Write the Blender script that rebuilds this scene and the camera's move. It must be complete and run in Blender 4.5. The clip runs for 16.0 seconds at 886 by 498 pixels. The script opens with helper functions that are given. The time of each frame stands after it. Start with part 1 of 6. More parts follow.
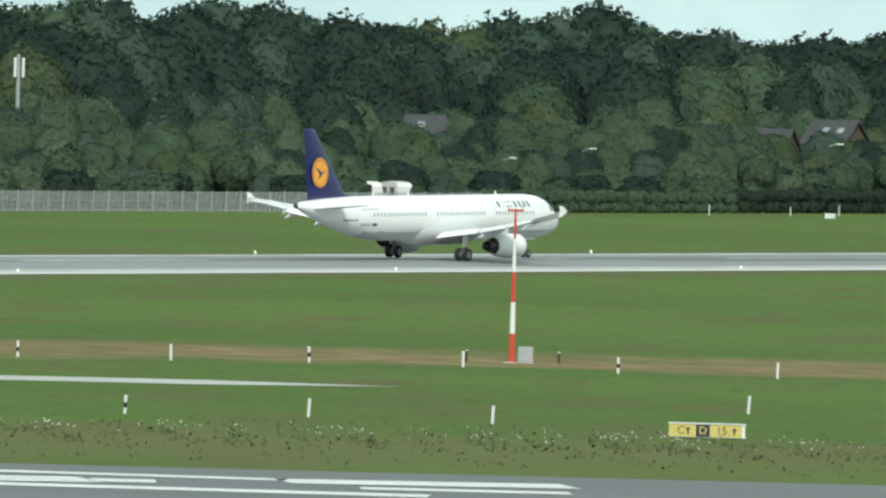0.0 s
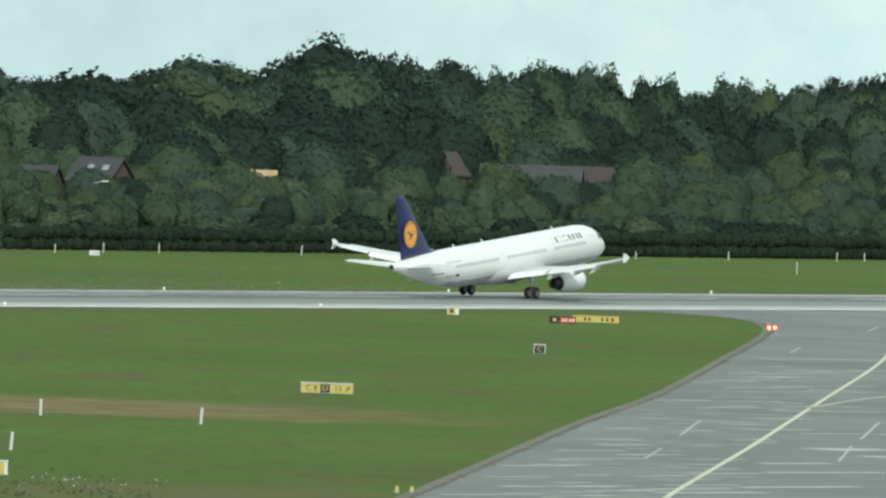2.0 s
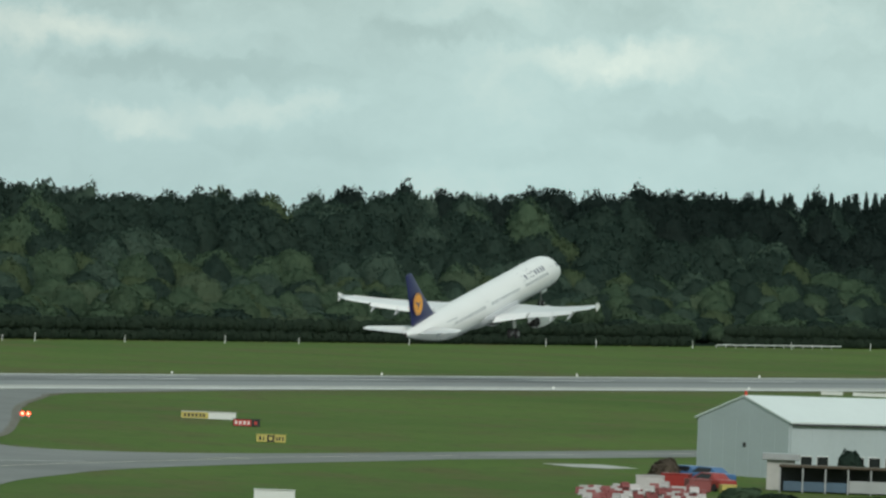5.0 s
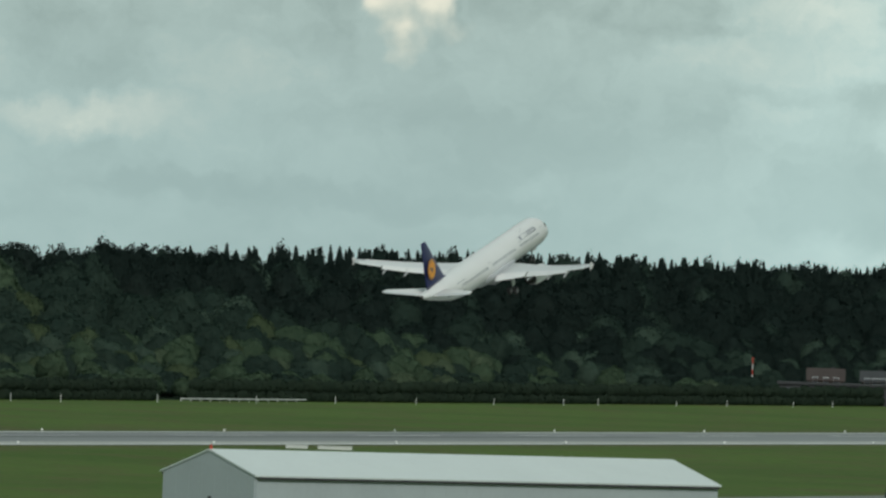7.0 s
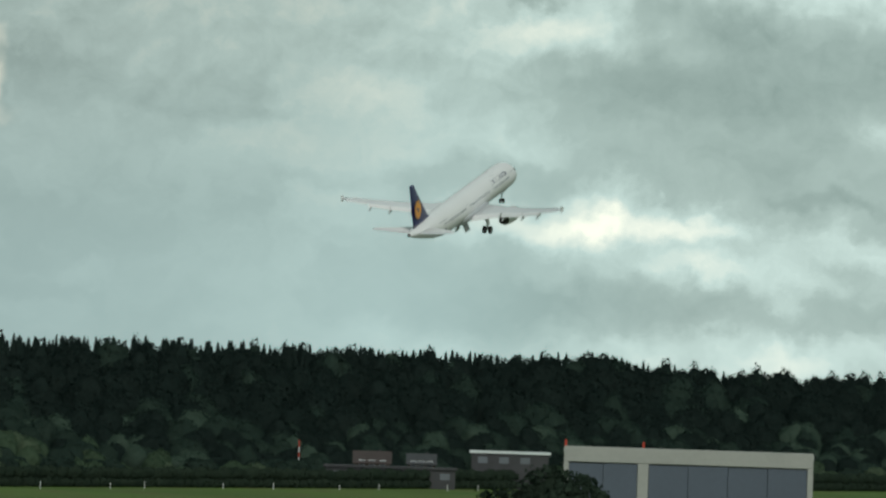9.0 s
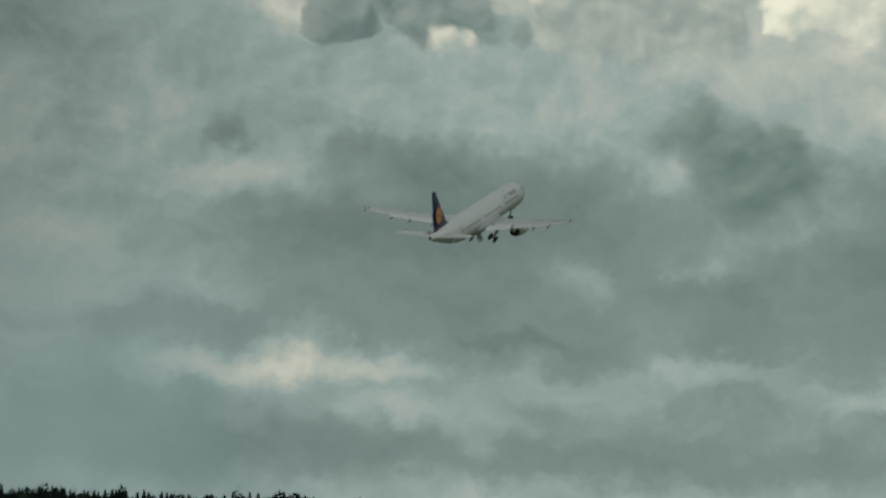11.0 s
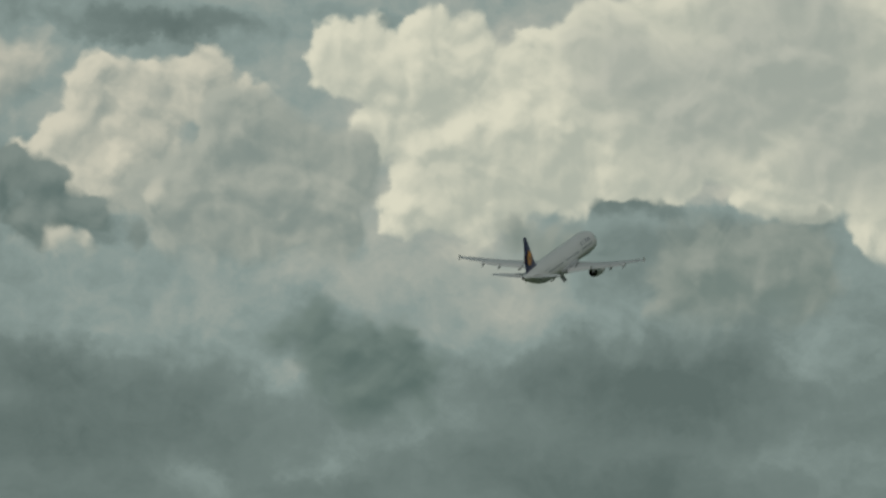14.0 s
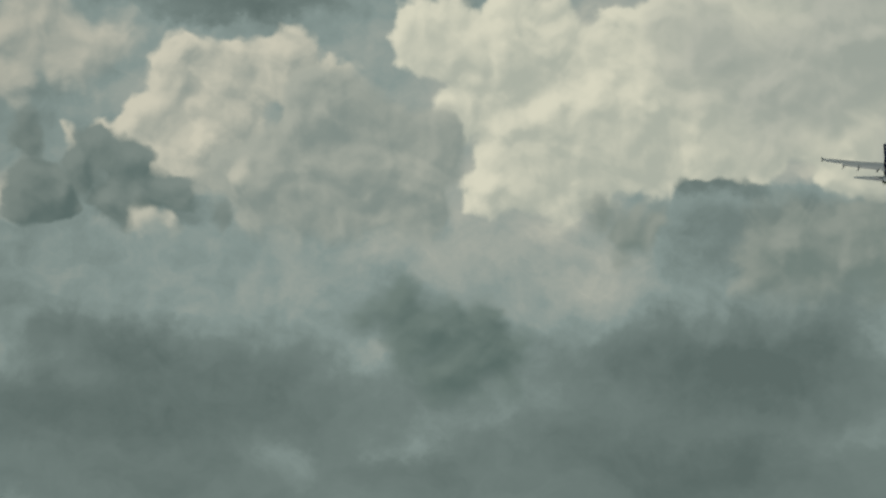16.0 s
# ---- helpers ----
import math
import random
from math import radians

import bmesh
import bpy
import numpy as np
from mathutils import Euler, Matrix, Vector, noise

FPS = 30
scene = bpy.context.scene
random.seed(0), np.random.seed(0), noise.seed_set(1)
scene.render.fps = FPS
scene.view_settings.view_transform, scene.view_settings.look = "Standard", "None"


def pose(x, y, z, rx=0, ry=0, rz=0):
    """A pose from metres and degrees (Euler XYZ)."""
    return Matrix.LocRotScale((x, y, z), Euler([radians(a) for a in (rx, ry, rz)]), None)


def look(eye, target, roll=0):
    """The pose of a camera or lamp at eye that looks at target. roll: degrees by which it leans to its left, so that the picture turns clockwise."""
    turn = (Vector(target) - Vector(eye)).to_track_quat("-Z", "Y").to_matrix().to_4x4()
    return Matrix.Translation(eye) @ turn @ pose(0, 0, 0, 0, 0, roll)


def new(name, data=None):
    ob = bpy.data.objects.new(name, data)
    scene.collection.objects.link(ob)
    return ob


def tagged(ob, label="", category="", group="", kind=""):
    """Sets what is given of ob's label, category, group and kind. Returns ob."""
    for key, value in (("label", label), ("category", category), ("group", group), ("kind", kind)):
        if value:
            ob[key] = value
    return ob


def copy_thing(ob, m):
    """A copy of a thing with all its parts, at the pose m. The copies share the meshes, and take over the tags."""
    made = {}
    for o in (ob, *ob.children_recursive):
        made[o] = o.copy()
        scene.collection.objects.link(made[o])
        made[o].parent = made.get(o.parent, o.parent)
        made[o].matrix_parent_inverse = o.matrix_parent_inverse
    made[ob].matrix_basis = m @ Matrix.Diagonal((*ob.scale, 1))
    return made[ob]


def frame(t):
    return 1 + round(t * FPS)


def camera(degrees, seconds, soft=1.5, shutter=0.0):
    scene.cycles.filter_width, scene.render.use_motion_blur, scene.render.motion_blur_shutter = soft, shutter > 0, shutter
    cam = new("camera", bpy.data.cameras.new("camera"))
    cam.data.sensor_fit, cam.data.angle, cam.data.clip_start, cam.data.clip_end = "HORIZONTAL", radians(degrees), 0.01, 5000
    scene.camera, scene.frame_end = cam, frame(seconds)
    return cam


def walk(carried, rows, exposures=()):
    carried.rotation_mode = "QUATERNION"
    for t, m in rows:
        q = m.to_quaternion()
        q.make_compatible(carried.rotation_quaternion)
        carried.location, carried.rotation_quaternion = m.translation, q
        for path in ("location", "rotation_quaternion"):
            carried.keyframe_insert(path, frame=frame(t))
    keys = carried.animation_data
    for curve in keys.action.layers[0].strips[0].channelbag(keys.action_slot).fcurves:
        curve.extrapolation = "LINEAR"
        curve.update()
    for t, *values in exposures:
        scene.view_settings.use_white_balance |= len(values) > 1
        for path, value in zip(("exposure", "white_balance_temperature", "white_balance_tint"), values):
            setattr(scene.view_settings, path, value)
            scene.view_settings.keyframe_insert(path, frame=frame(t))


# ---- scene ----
# The runway runs along +y; the camera stands still on a roof east of it and pans.
EYE = (0.0, 0.0, 22.3)
cam = camera(4.083, 16.0, soft=2.5)
# seconds, degrees left of the runway heading, degrees up, lean
PAN = [
    (0.0, 32.3489, -1.0464, 1.5447),
    (0.5, 31.2967, -0.5502, 1.7774),
    (1.0, 30.3267, -0.4325, 1.8861),
    (1.5, 29.5366, -0.5677, 1.9552),
    (2.0, 28.9649, -0.7688, 2.1267),
    (2.5, 28.0948, -0.8651, 2.2246),
    (3.0, 27.1837, -0.6895, 2.0366),
    (3.5, 26.1468, -0.4231, 1.9070),
    (4.0, 25.5399, -0.3023, 1.9592),
    (4.5, 24.9560, -0.2384, 2.1484),
    (5.0, 24.3349, -0.2382, 2.1732),
    (5.2, 24.0552, -0.2414, 2.1437),
    (7.3, 21.6217, 0.2616, 1.9538),
    (7.5, 21.4978, 0.4107, 1.9520),
    (8.0, 21.1691, 0.2559, 1.9320),
    (8.5, 20.4859, 0.3427, 1.9237),
    (9.0, 19.7986, 0.5512, 1.8636),
    (9.2, 19.5368, 0.6563, 1.8500),
    (11.3, 18.1563, 1.3233, 1.8742),
    (11.5, 17.9519, 1.3879, 1.8686),
    (12.0, 17.4618, 1.6559, 1.7831),
    (12.5, 17.0442, 1.9599, 1.7415),
    (13.0, 16.9344, 2.1855, 1.7427),
    (13.5, 16.7863, 2.3005, 1.7773),
    (14.0, 16.6565, 2.2203, 1.8388),
    (14.5, 16.7563, 2.1528, 1.8441),
    (15.0, 16.8985, 2.1171, 1.7609),
    (15.5, 16.9857, 2.1123, 1.7098),
    (16.0, 17.0444, 2.1145, 1.6762),
]


def aim(left, up, lean):
    a, e = radians(left), radians(up)
    way = Vector((-math.sin(a) * math.cos(e), math.cos(a) * math.cos(e), math.sin(e)))
    return look(EYE, Vector(EYE) + way * 1000, lean)


walk(cam, [(t, aim(a, e, r)) for t, a, e, r in PAN],
     exposures=[(0, 0.03), (0.5, -0.05), (1.5, -0.17), (2.5, -0.15), (3.5, -0.36), (5.0, -0.72), (7.5, -1.15), (8.5, -1.17), (9.2, -1.22), (11.3, -2.26), (12.5, -2.2), (14.0, -2.47), (16.0, -2.52)])

# airliner: seconds, metres along the runway, height of the wheels, pitch, bank
RUN = [
    (0, 966.83, 0.10, 0.55, 0.40),
    (0.5, 1005.13, 0.11, 1.20, 0.25),
    (1.0, 1042.56, 0.12, 2.30, 0.15),
    (1.5, 1083.34, 0.14, 4.00, 0.20),
    (2.0, 1121.58, 0.20, 5.54, 0.30),
    (2.5, 1163.65, 0.33, 7.20, 0.52),
    (3.0, 1202.94, 0.56, 8.60, 0.84),
    (3.5, 1246.25, 0.98, 9.83, 1.07),
    (4.0, 1286.18, 1.96, 10.98, 0.78),
    (4.5, 1329.81, 3.45, 11.90, 0.35),
    (5, 1370.90, 5.60, 13.15, -0.06),
    (7.5, 1587.46, 24.56, 15.37, -0.70),
    (8, 1628.4, 30.5, 15.6, -0.2),
    (8.5, 1672.61, 36.27, 15.81, 0.48),
    (9, 1714.01, 42.34, 15.84, 1.22),
    (11.3, 1886.85, 69.73, 13.66, 2.15),
    (11.5, 1903.97, 72.23, 14.54, 1.89),
    (12, 1947.31, 78.41, 14.61, 0.98),
    (12.5, 1991.37, 84.69, 14.52, 1.46),
    (13, 2035.45, 90.73, 14.28, -0.48),
    (14, 2125.23, 102.58, 13.77, -0.34),
    (14.5, 2171.16, 108.63, 14.09, 0.70),
    (16, 2310.70, 125.57, 14.92, 0.68),
]

# ---- world and sun ----
SUN_UP, SUN_AZ = 33, 147   # degrees up, degrees right of the runway heading


def build_world():
    w = bpy.data.worlds.new("sky")
    scene.world = w
    w.use_nodes = True
    nt = w.node_tree
    nt.nodes.clear()
    N, Lk = nt.nodes.new, nt.links.new

    def math_node(op, a, b=None, clamp=False):
        n = N("ShaderNodeMath")
        n.operation, n.use_clamp = op, clamp
        if op == "SMOOTH_MAX":
            n.inputs[2].default_value = 0.06
        for i, v in enumerate((a, b)):
            if v is None:
                continue
            if isinstance(v, (int, float)):
                n.inputs[i].default_value = v
            else:
                Lk(v, n.inputs[i])
        return n.outputs[0]

    def ramp(fac, stops):
        n = N("ShaderNodeValToRGB")
        el = n.color_ramp.elements
        while len(el) < len(stops):
            el.new(0.5)
        for e, (p, c) in zip(el, stops):
            e.position, e.color = p, (*c, 1)
        Lk(fac, n.inputs[0])
        return n.outputs[0]

    out, bg = N("ShaderNodeOutputWorld"), N("ShaderNodeBackground")
    co = N("ShaderNodeTexCoord").outputs["Generated"]
    sep = N("ShaderNodeSeparateXYZ")
    Lk(co, sep.inputs[0])
    az = math_node("MULTIPLY", math_node("ARCTAN2", math_node("MULTIPLY", sep.outputs[0], -1.0), sep.outputs[1]), 57.29578)
    up = math_node("MULTIPLY", math_node("ARCSINE", sep.outputs[2]), 57.29578)
    comb = N("ShaderNodeCombineXYZ")
    Lk(az, comb.inputs[0]), Lk(up, comb.inputs[1])
    deg = comb.outputs[0]

    def noise_tex(vec, scale, detail, rough, dist=0.0, stretch=(1, 1, 1), shift=(0, 0, 0)):
        m = N("ShaderNodeMapping")
        m.inputs["Scale"].default_value, m.inputs["Location"].default_value = stretch, shift
        Lk(vec, m.inputs[0])
        n = N("ShaderNodeTexNoise")
        n.inputs["Scale"].default_value, n.inputs["Detail"].default_value = scale, detail
        n.inputs["Roughness"].default_value, n.inputs["Distortion"].default_value = rough, dist
        Lk(m.outputs[0], n.inputs["Vector"])
        return n.outputs[0], n.outputs[1]

    sky = N("ShaderNodeTexSky")
    sky.sky_type, sky.sun_disc = "NISHITA", False
    sky.sun_elevation, sky.sun_rotation = radians(SUN_UP), radians(SUN_AZ)
    skyc = N("ShaderNodeVectorMath")
    skyc.operation = "SCALE"
    Lk(sky.outputs[0], skyc.inputs[0])
    skyc.inputs["Scale"].default_value = 0.09
    # coordinates pushed about so that the cloud edges billow
    _, push = noise_tex(deg, 2.6, 7.0, 0.6)
    off = N("ShaderNodeVectorMath")
    off.operation = "MULTIPLY_ADD"
    Lk(push, off.inputs[0])
    off.inputs[1].default_value = (0.62, 0.46, 0)
    shift = N("ShaderNodeVectorMath")
    Lk(deg, shift.inputs[0])
    shift.inputs[1].default_value = (-0.31, -0.23, 0)
    Lk(shift.outputs[0], off.inputs[2])
    bent = off.outputs[0]

    def blob(px, py, rx, ry, weight, soft=0.0):
        a = N("ShaderNodeVectorMath")
        a.operation = "SUBTRACT"
        Lk(bent, a.inputs[0])
        a.inputs[1].default_value = (px, py, 0)
        b = N("ShaderNodeVectorMath")
        b.operation = "MULTIPLY"
        Lk(a.outputs[0], b.inputs[0])
        b.inputs[1].default_value = (1 / rx, 1 / ry, 0)
        c = N("ShaderNodeVectorMath")
        c.operation = "LENGTH"
        Lk(b.outputs[0], c.inputs[0])
        m = N("ShaderNodeMapRange")
        m.interpolation_type = "SMOOTHERSTEP"
        m.inputs["From Min"].default_value, m.inputs["From Max"].default_value = soft, 1.25
        m.inputs["To Min"].default_value, m.inputs["To Max"].default_value = weight, 0.0
        Lk(c.outputs["Value"], m.inputs["Value"])
        return m.outputs[0]

    # heaped clouds in front of the veil: rounded heads with crisp tops, bright rims and soft feet
    def vec(op, a, b):
        n = N("ShaderNodeVectorMath")
        n.operation = op
        for k, v in enumerate((a, b)):
            if isinstance(v, tuple):
                n.inputs[k].default_value = v
            else:
                Lk(v, n.inputs[k])
        return n.outputs["Value"] if op == "DISTANCE" else n.outputs[0]

    def billows(where):
        """Coordinates pushed about into rounded lumps, the lumps themselves and a finer grain."""
        _, coarse = noise_tex(where, 2.3, 3.0, 0.55, 0.0, (1, 1, 1), (7, 2, 0))
        _, small = noise_tex(where, 7.0, 4.0, 0.55, 0.0, (1, 1, 1), (1, 5, 0))
        lump = vec("ADD", where, vec("MULTIPLY", vec("SUBTRACT", coarse, (0.5, 0.5, 0.5)), (0.34, 0.30, 0)))
        lump = vec("ADD", lump, vec("MULTIPLY", vec("SUBTRACT", small, (0.5, 0.5, 0.5)), (0.11, 0.10, 0)))
        cell = N("ShaderNodeTexVoronoi")
        cell.feature = "SMOOTH_F1"
        cell.inputs["Scale"].default_value, cell.inputs["Smoothness"].default_value = 4.6, 0.5
        cell.inputs["Detail"].default_value, cell.inputs["Roughness"].default_value = 2.0, 0.45
        Lk(lump, cell.inputs["Vector"])
        grain, _ = noise_tex(lump, 2.6, 6.0, 0.58, 0.0, (1, 1, 1), (4, 4, 0))
        return lump, cell.outputs["Distance"], grain

    lump, billow, grain = billows(deg)
    lump2, billow2, grain2 = billows(vec("ADD", deg, (0.035, 0.05, 0)))
    relief = math_node("ADD", math_node("SUBTRACT", billow2, billow), math_node("MULTIPLY", math_node("SUBTRACT", grain, grain2), 1.6))

    def step(v, a, b, c=0.0, d=1.0):
        n = N("ShaderNodeMapRange")
        n.interpolation_type = "SMOOTHSTEP"
        for k, val in zip(("From Min", "From Max", "To Min", "To Max"), (a, b, c, d)):
            n.inputs[k].default_value = val
        Lk(v, n.inputs["Value"])
        return n.outputs[0]

    wide, _ = noise_tex(deg, 0.55, 6.0, 0.55, 0.3, (0.55, 1.3, 1))
    fine, _ = noise_tex(bent, 1.5, 7.0, 0.62, 0.15, (0.85, 1.15, 1), (3, 1, 0))
    total = math_node("ADD", math_node("MULTIPLY", wide, 0.45), math_node("MULTIPLY", fine, 0.55))
    total = math_node("ADD", total, -0.08)
    for row in BRIGHT_CLOUDS + LOW_BRIGHT_CLOUDS + DARK_CLOUDS + LOW_DARK_CLOUDS:
        total = math_node("ADD", total, blob(*row))
    # near the horizon the sky is a pale, even veil
    veil = N("ShaderNodeMapRange")
    veil.interpolation_type = "SMOOTHSTEP"
    veil.inputs["From Min"].default_value, veil.inputs["From Max"].default_value = 0.1, 1.9
    veil.inputs["To Min"].default_value, veil.inputs["To Max"].default_value = 0.68, 0.0
    Lk(up, veil.inputs["Value"])
    side = N("ShaderNodeMapRange")
    side.interpolation_type = "SMOOTHSTEP"
    side.inputs["From Min"].default_value, side.inputs["From Max"].default_value = 18.4, 20.4
    Lk(az, side.inputs["Value"])
    veiled = math_node("MULTIPLY", veil.outputs[0], side.outputs[0])
    turn = N("ShaderNodeMapRange")
    turn.inputs["From Min"].default_value, turn.inputs["From Max"].default_value = 8.0, 34.0
    Lk(az, turn.inputs["Value"])
    level = ramp(turn.outputs[0], [(0.0, (1.0, 1.0, 1.0)), (0.15, (1.05, 1.05, 1.05)), (0.25, (1.85, 1.85, 1.85)), (0.40, (1.85, 1.85, 1.85)), (0.44, (1.62, 1.63, 1.62)), (0.48, (1.25, 1.26, 1.25)), (0.54, (1.10, 1.11, 1.11)), (0.615, (1.08, 1.10, 1.10)), (0.77, (0.90, 0.91, 0.92)), (1.0, (0.80, 0.82, 0.84))])
    total = math_node("ADD", total, math_node("MULTIPLY", math_node("MULTIPLY", relief, step(up, 0.7, 1.7)), 0.08))
    tone = ramp(total, CLOUD_TONES)
    mix = N("ShaderNodeMix")
    mix.data_type = "RGBA"
    Lk(veiled, mix.inputs[0])
    Lk(tone, mix.inputs[6])
    mix.inputs[7].default_value = VEIL
    def blend(f, a, c):
        n = N("ShaderNodeMix")
        n.data_type = "RGBA"
        Lk(f, n.inputs[0])
        for k, v in ((6, a), (7, c)):
            if isinstance(v, tuple):
                n.inputs[k].default_value = (*v, 1)
            else:
                Lk(v, n.inputs[k])
        return n.outputs[2]

    def cumulus(under):
        for heads, rim, body, depth, soft, foot in CUMULUS:
            f, f2 = None, None
            for px, py, r in heads:
                g = math_node("SUBTRACT", r, vec("DISTANCE", lump, (px, py, 0)))
                g2 = math_node("SUBTRACT", r, vec("DISTANCE", lump2, (px, py, 0)))
                f = g if f is None else math_node("SMOOTH_MAX", f, g)
                f2 = g2 if f2 is None else math_node("SMOOTH_MAX", f2, g2)
            f = math_node("ADD", f, math_node("MULTIPLY", math_node("SUBTRACT", 0.50, billow), 0.13))
            f2 = math_node("ADD", f2, math_node("MULTIPLY", math_node("SUBTRACT", 0.50, billow2), 0.13))
            slope = math_node("MULTIPLY", math_node("SUBTRACT", f, f2), 5.5)
            light = math_node("ADD", math_node("ADD", slope, math_node("MULTIPLY", relief, 0.55)), math_node("MULTIPLY", math_node("SUBTRACT", grain, 0.5), 0.9))
            light = math_node("ADD", light, math_node("MULTIPLY", math_node("SUBTRACT", wide, 0.5), 1.2))
            light = math_node("ADD", light, step(f, 0.0, depth, 0.72, 0.38))
            paint = blend(step(light, -0.25, 1.5), body, rim)
            mask = step(f, -soft, soft)
            if foot:
                low = math_node("ADD", up, math_node("MULTIPLY", math_node("SUBTRACT", grain, 0.5), 0.5))
                mask = math_node("MULTIPLY", mask, step(low, foot[0], foot[1]))
            under = blend(mask, under, paint)
        return under

    clear = N("ShaderNodeMix")
    clear.data_type = "RGBA"
    clear.inputs[0].default_value = 0.88
    Lk(skyc.outputs[0], clear.inputs[6])
    lit = N("ShaderNodeVectorMath")
    lit.operation = "MULTIPLY"
    Lk(cumulus(mix.outputs[2]), lit.inputs[0]), Lk(level, lit.inputs[1])
    Lk(lit.outputs[0], clear.inputs[7])
    Lk(clear.outputs[2], bg.inputs[0])
    bg.inputs[1].default_value = 1.0
    Lk(bg.outputs[0], out.inputs[0])

    sun = new("sun", bpy.data.lights.new("sun", "SUN"))
    sun.data.energy, sun.data.angle, sun.data.color = 2.75, radians(12), (1.0, 0.97, 0.92)
    a, e = radians(SUN_AZ), radians(SUN_UP)
    way = Vector((math.sin(a) * math.cos(e), math.cos(a) * math.cos(e), math.sin(e)))
    sun.matrix_world = look(way * 100, (0, 0, 0))


# cloud masses: degrees left of the heading, degrees up, half width, half height, weight, core
BRIGHT_CLOUDS = [
    (16.61, 2.84, 2.21, 0.78, 0.1), (17.23, 2.04, 0.47, 0.18, 0.1), (17.37, 1.61, 0.21, 0.12, 0.14), (17.8, 1.11, 0.23, 0.18, 0.1),
    (17.23, 1.18, 0.16, 0.1, 0.12), (14.88, 1.8, 0.31, 0.21, 0.1), (15.35, 2.56, 0.42, 0.1, 0.2), (14.97, 3.05, 0.42, 0.36, 0.2),
]
LOW_BRIGHT_CLOUDS = [
    (19.32, 0.69, 0.68, 0.12, 0.13), (18.72, 0.69, 0.52, 0.08, 0.1), (17.83, 0.63, 0.49, 0.13, 0.14), (17.16, 0.7, 0.47, 0.1, 0.12),
    (16.32, 0.58, 0.57, 0.09, 0.13), (19.14, 2.34, 0.18, 0.16, 0.18), (17.75, 1.14, 0.16, 0.16, 0.04), (17.4, 1.7, 1.17, 0.52, 0.08),
    (16.63, 2.11, 0.86, 0.44, 0.14), (17.13, 1.37, 0.78, 0.26, 0.06), (19.0, 0.71, 0.73, 0.18, 0.12),
    (18.65, 0.5, 0.29, 0.09, 0.1), (21.46, 0.38, 0.18, 0.07, 0.1), (21.69, 0.85, 0.36, 0.16, 0.08), (19.31, 1.49, 0.78, 0.16, 0.12),
    (19.43, 1.08, 1.09, 0.44, 0.1), (19.53, 1.58, 0.6, 0.31, 0.08), (16.9, 1.25, 0.5, 0.2, 0.05), (18.48, 1.3, 0.86, 0.42, 0.1), (23.55, 0.67, 0.62, 0.13, 0.23),
    (25.77, 0.3, 0.36, 0.08, 0.19), (25.15, 0.37, 0.5, 0.1, 0.2), (26.15, 0.71, 0.9, 0.13, 0.24), (17.45, 2.52, 1.35, 0.39, 0.09),
    (16.0, 1.99, 0.68, 0.31, 0.08), (16.04, 3.13, 1.09, 0.49, 0.16), (16.77, 3.22, 0.44, 0.26, 0.12), (15.25, 2.82, 0.68, 0.39, 0.12),
    (17.99, 2.92, 0.68, 0.23, 0.1), (18.53, 2.79, 0.36, 0.16, 0.1), (18.34, 1.17, 0.89, 0.57, 0.02), (19.01, 1.57, 0.65, 0.26, 0.08),
]
DARK_CLOUDS = [
    (16.73, 1.22, 3.39, 0.99, -0.13), (17.45, 2.25, 0.39, 0.1, -0.14),
    (18.57, 1.63, 0.52, 0.16, -0.14),
    (15.84, 2.46, 0.29, 0.09, -0.2), (15.26, 2.28, 0.63, 0.16, -0.17), (15.65, 1.57, 0.78, 0.31, -0.1), (17.97, 3.2, 0.6, 0.09, -0.22),
    (16.96, 3.23, 0.21, 0.13, -0.16), (18.12, 1.38, 0.78, 0.31, -0.08), (15.9, 1.17, 1.04, 0.21, -0.1), (17.72, 2.72, 0.31, 0.13, -0.08),
]
LOW_DARK_CLOUDS = [
    (18.75, 1.22, 0.95, 0.5, -0.13), (19.38, 1.73, 0.2, 0.13, -0.16), (19.57, 0.35, 1.17, 0.31, -0.2), (19.34, 1.32, 0.99, 0.39, -0.07), (19.59, 0.89, 0.6, 0.12, -0.1),
    (18.0, 0.83, 0.42, 0.06, -0.12), (18.13, 0.29, 2.6, 0.16, -0.16), (18.23, 2.28, 0.18, 0.1, -0.12), (20.25, 0.89, 0.52, 0.07, -0.06),
    (19.24, 0.95, 0.36, 0.08, -0.06), (22.14, 0.32, 0.73, 0.08, -0.12), (22.4, 1.04, 0.23, 0.23, -0.08), (20.73, 1.14, 0.78, 0.08, -0.06),
    (25.55, 0.54, 0.83, 0.07, -0.14), (23.01, 0.37, 0.78, 0.08, -0.14), (24.33, 0.75, 0.57, 0.08, -0.12), (24.57, 0.2, 1.3, 0.07, -0.06),
    (16.72, 1.01, 3.65, 0.44, -0.09), (18.41, 1.34, 1.41, 0.42, -0.16), (18.0, 3.25, 0.68, 0.13, -0.05), (15.42, 1.62, 1.04, 0.31, -0.05),
    (21.46, 0.99, 0.99, 0.57, -0.08),
]
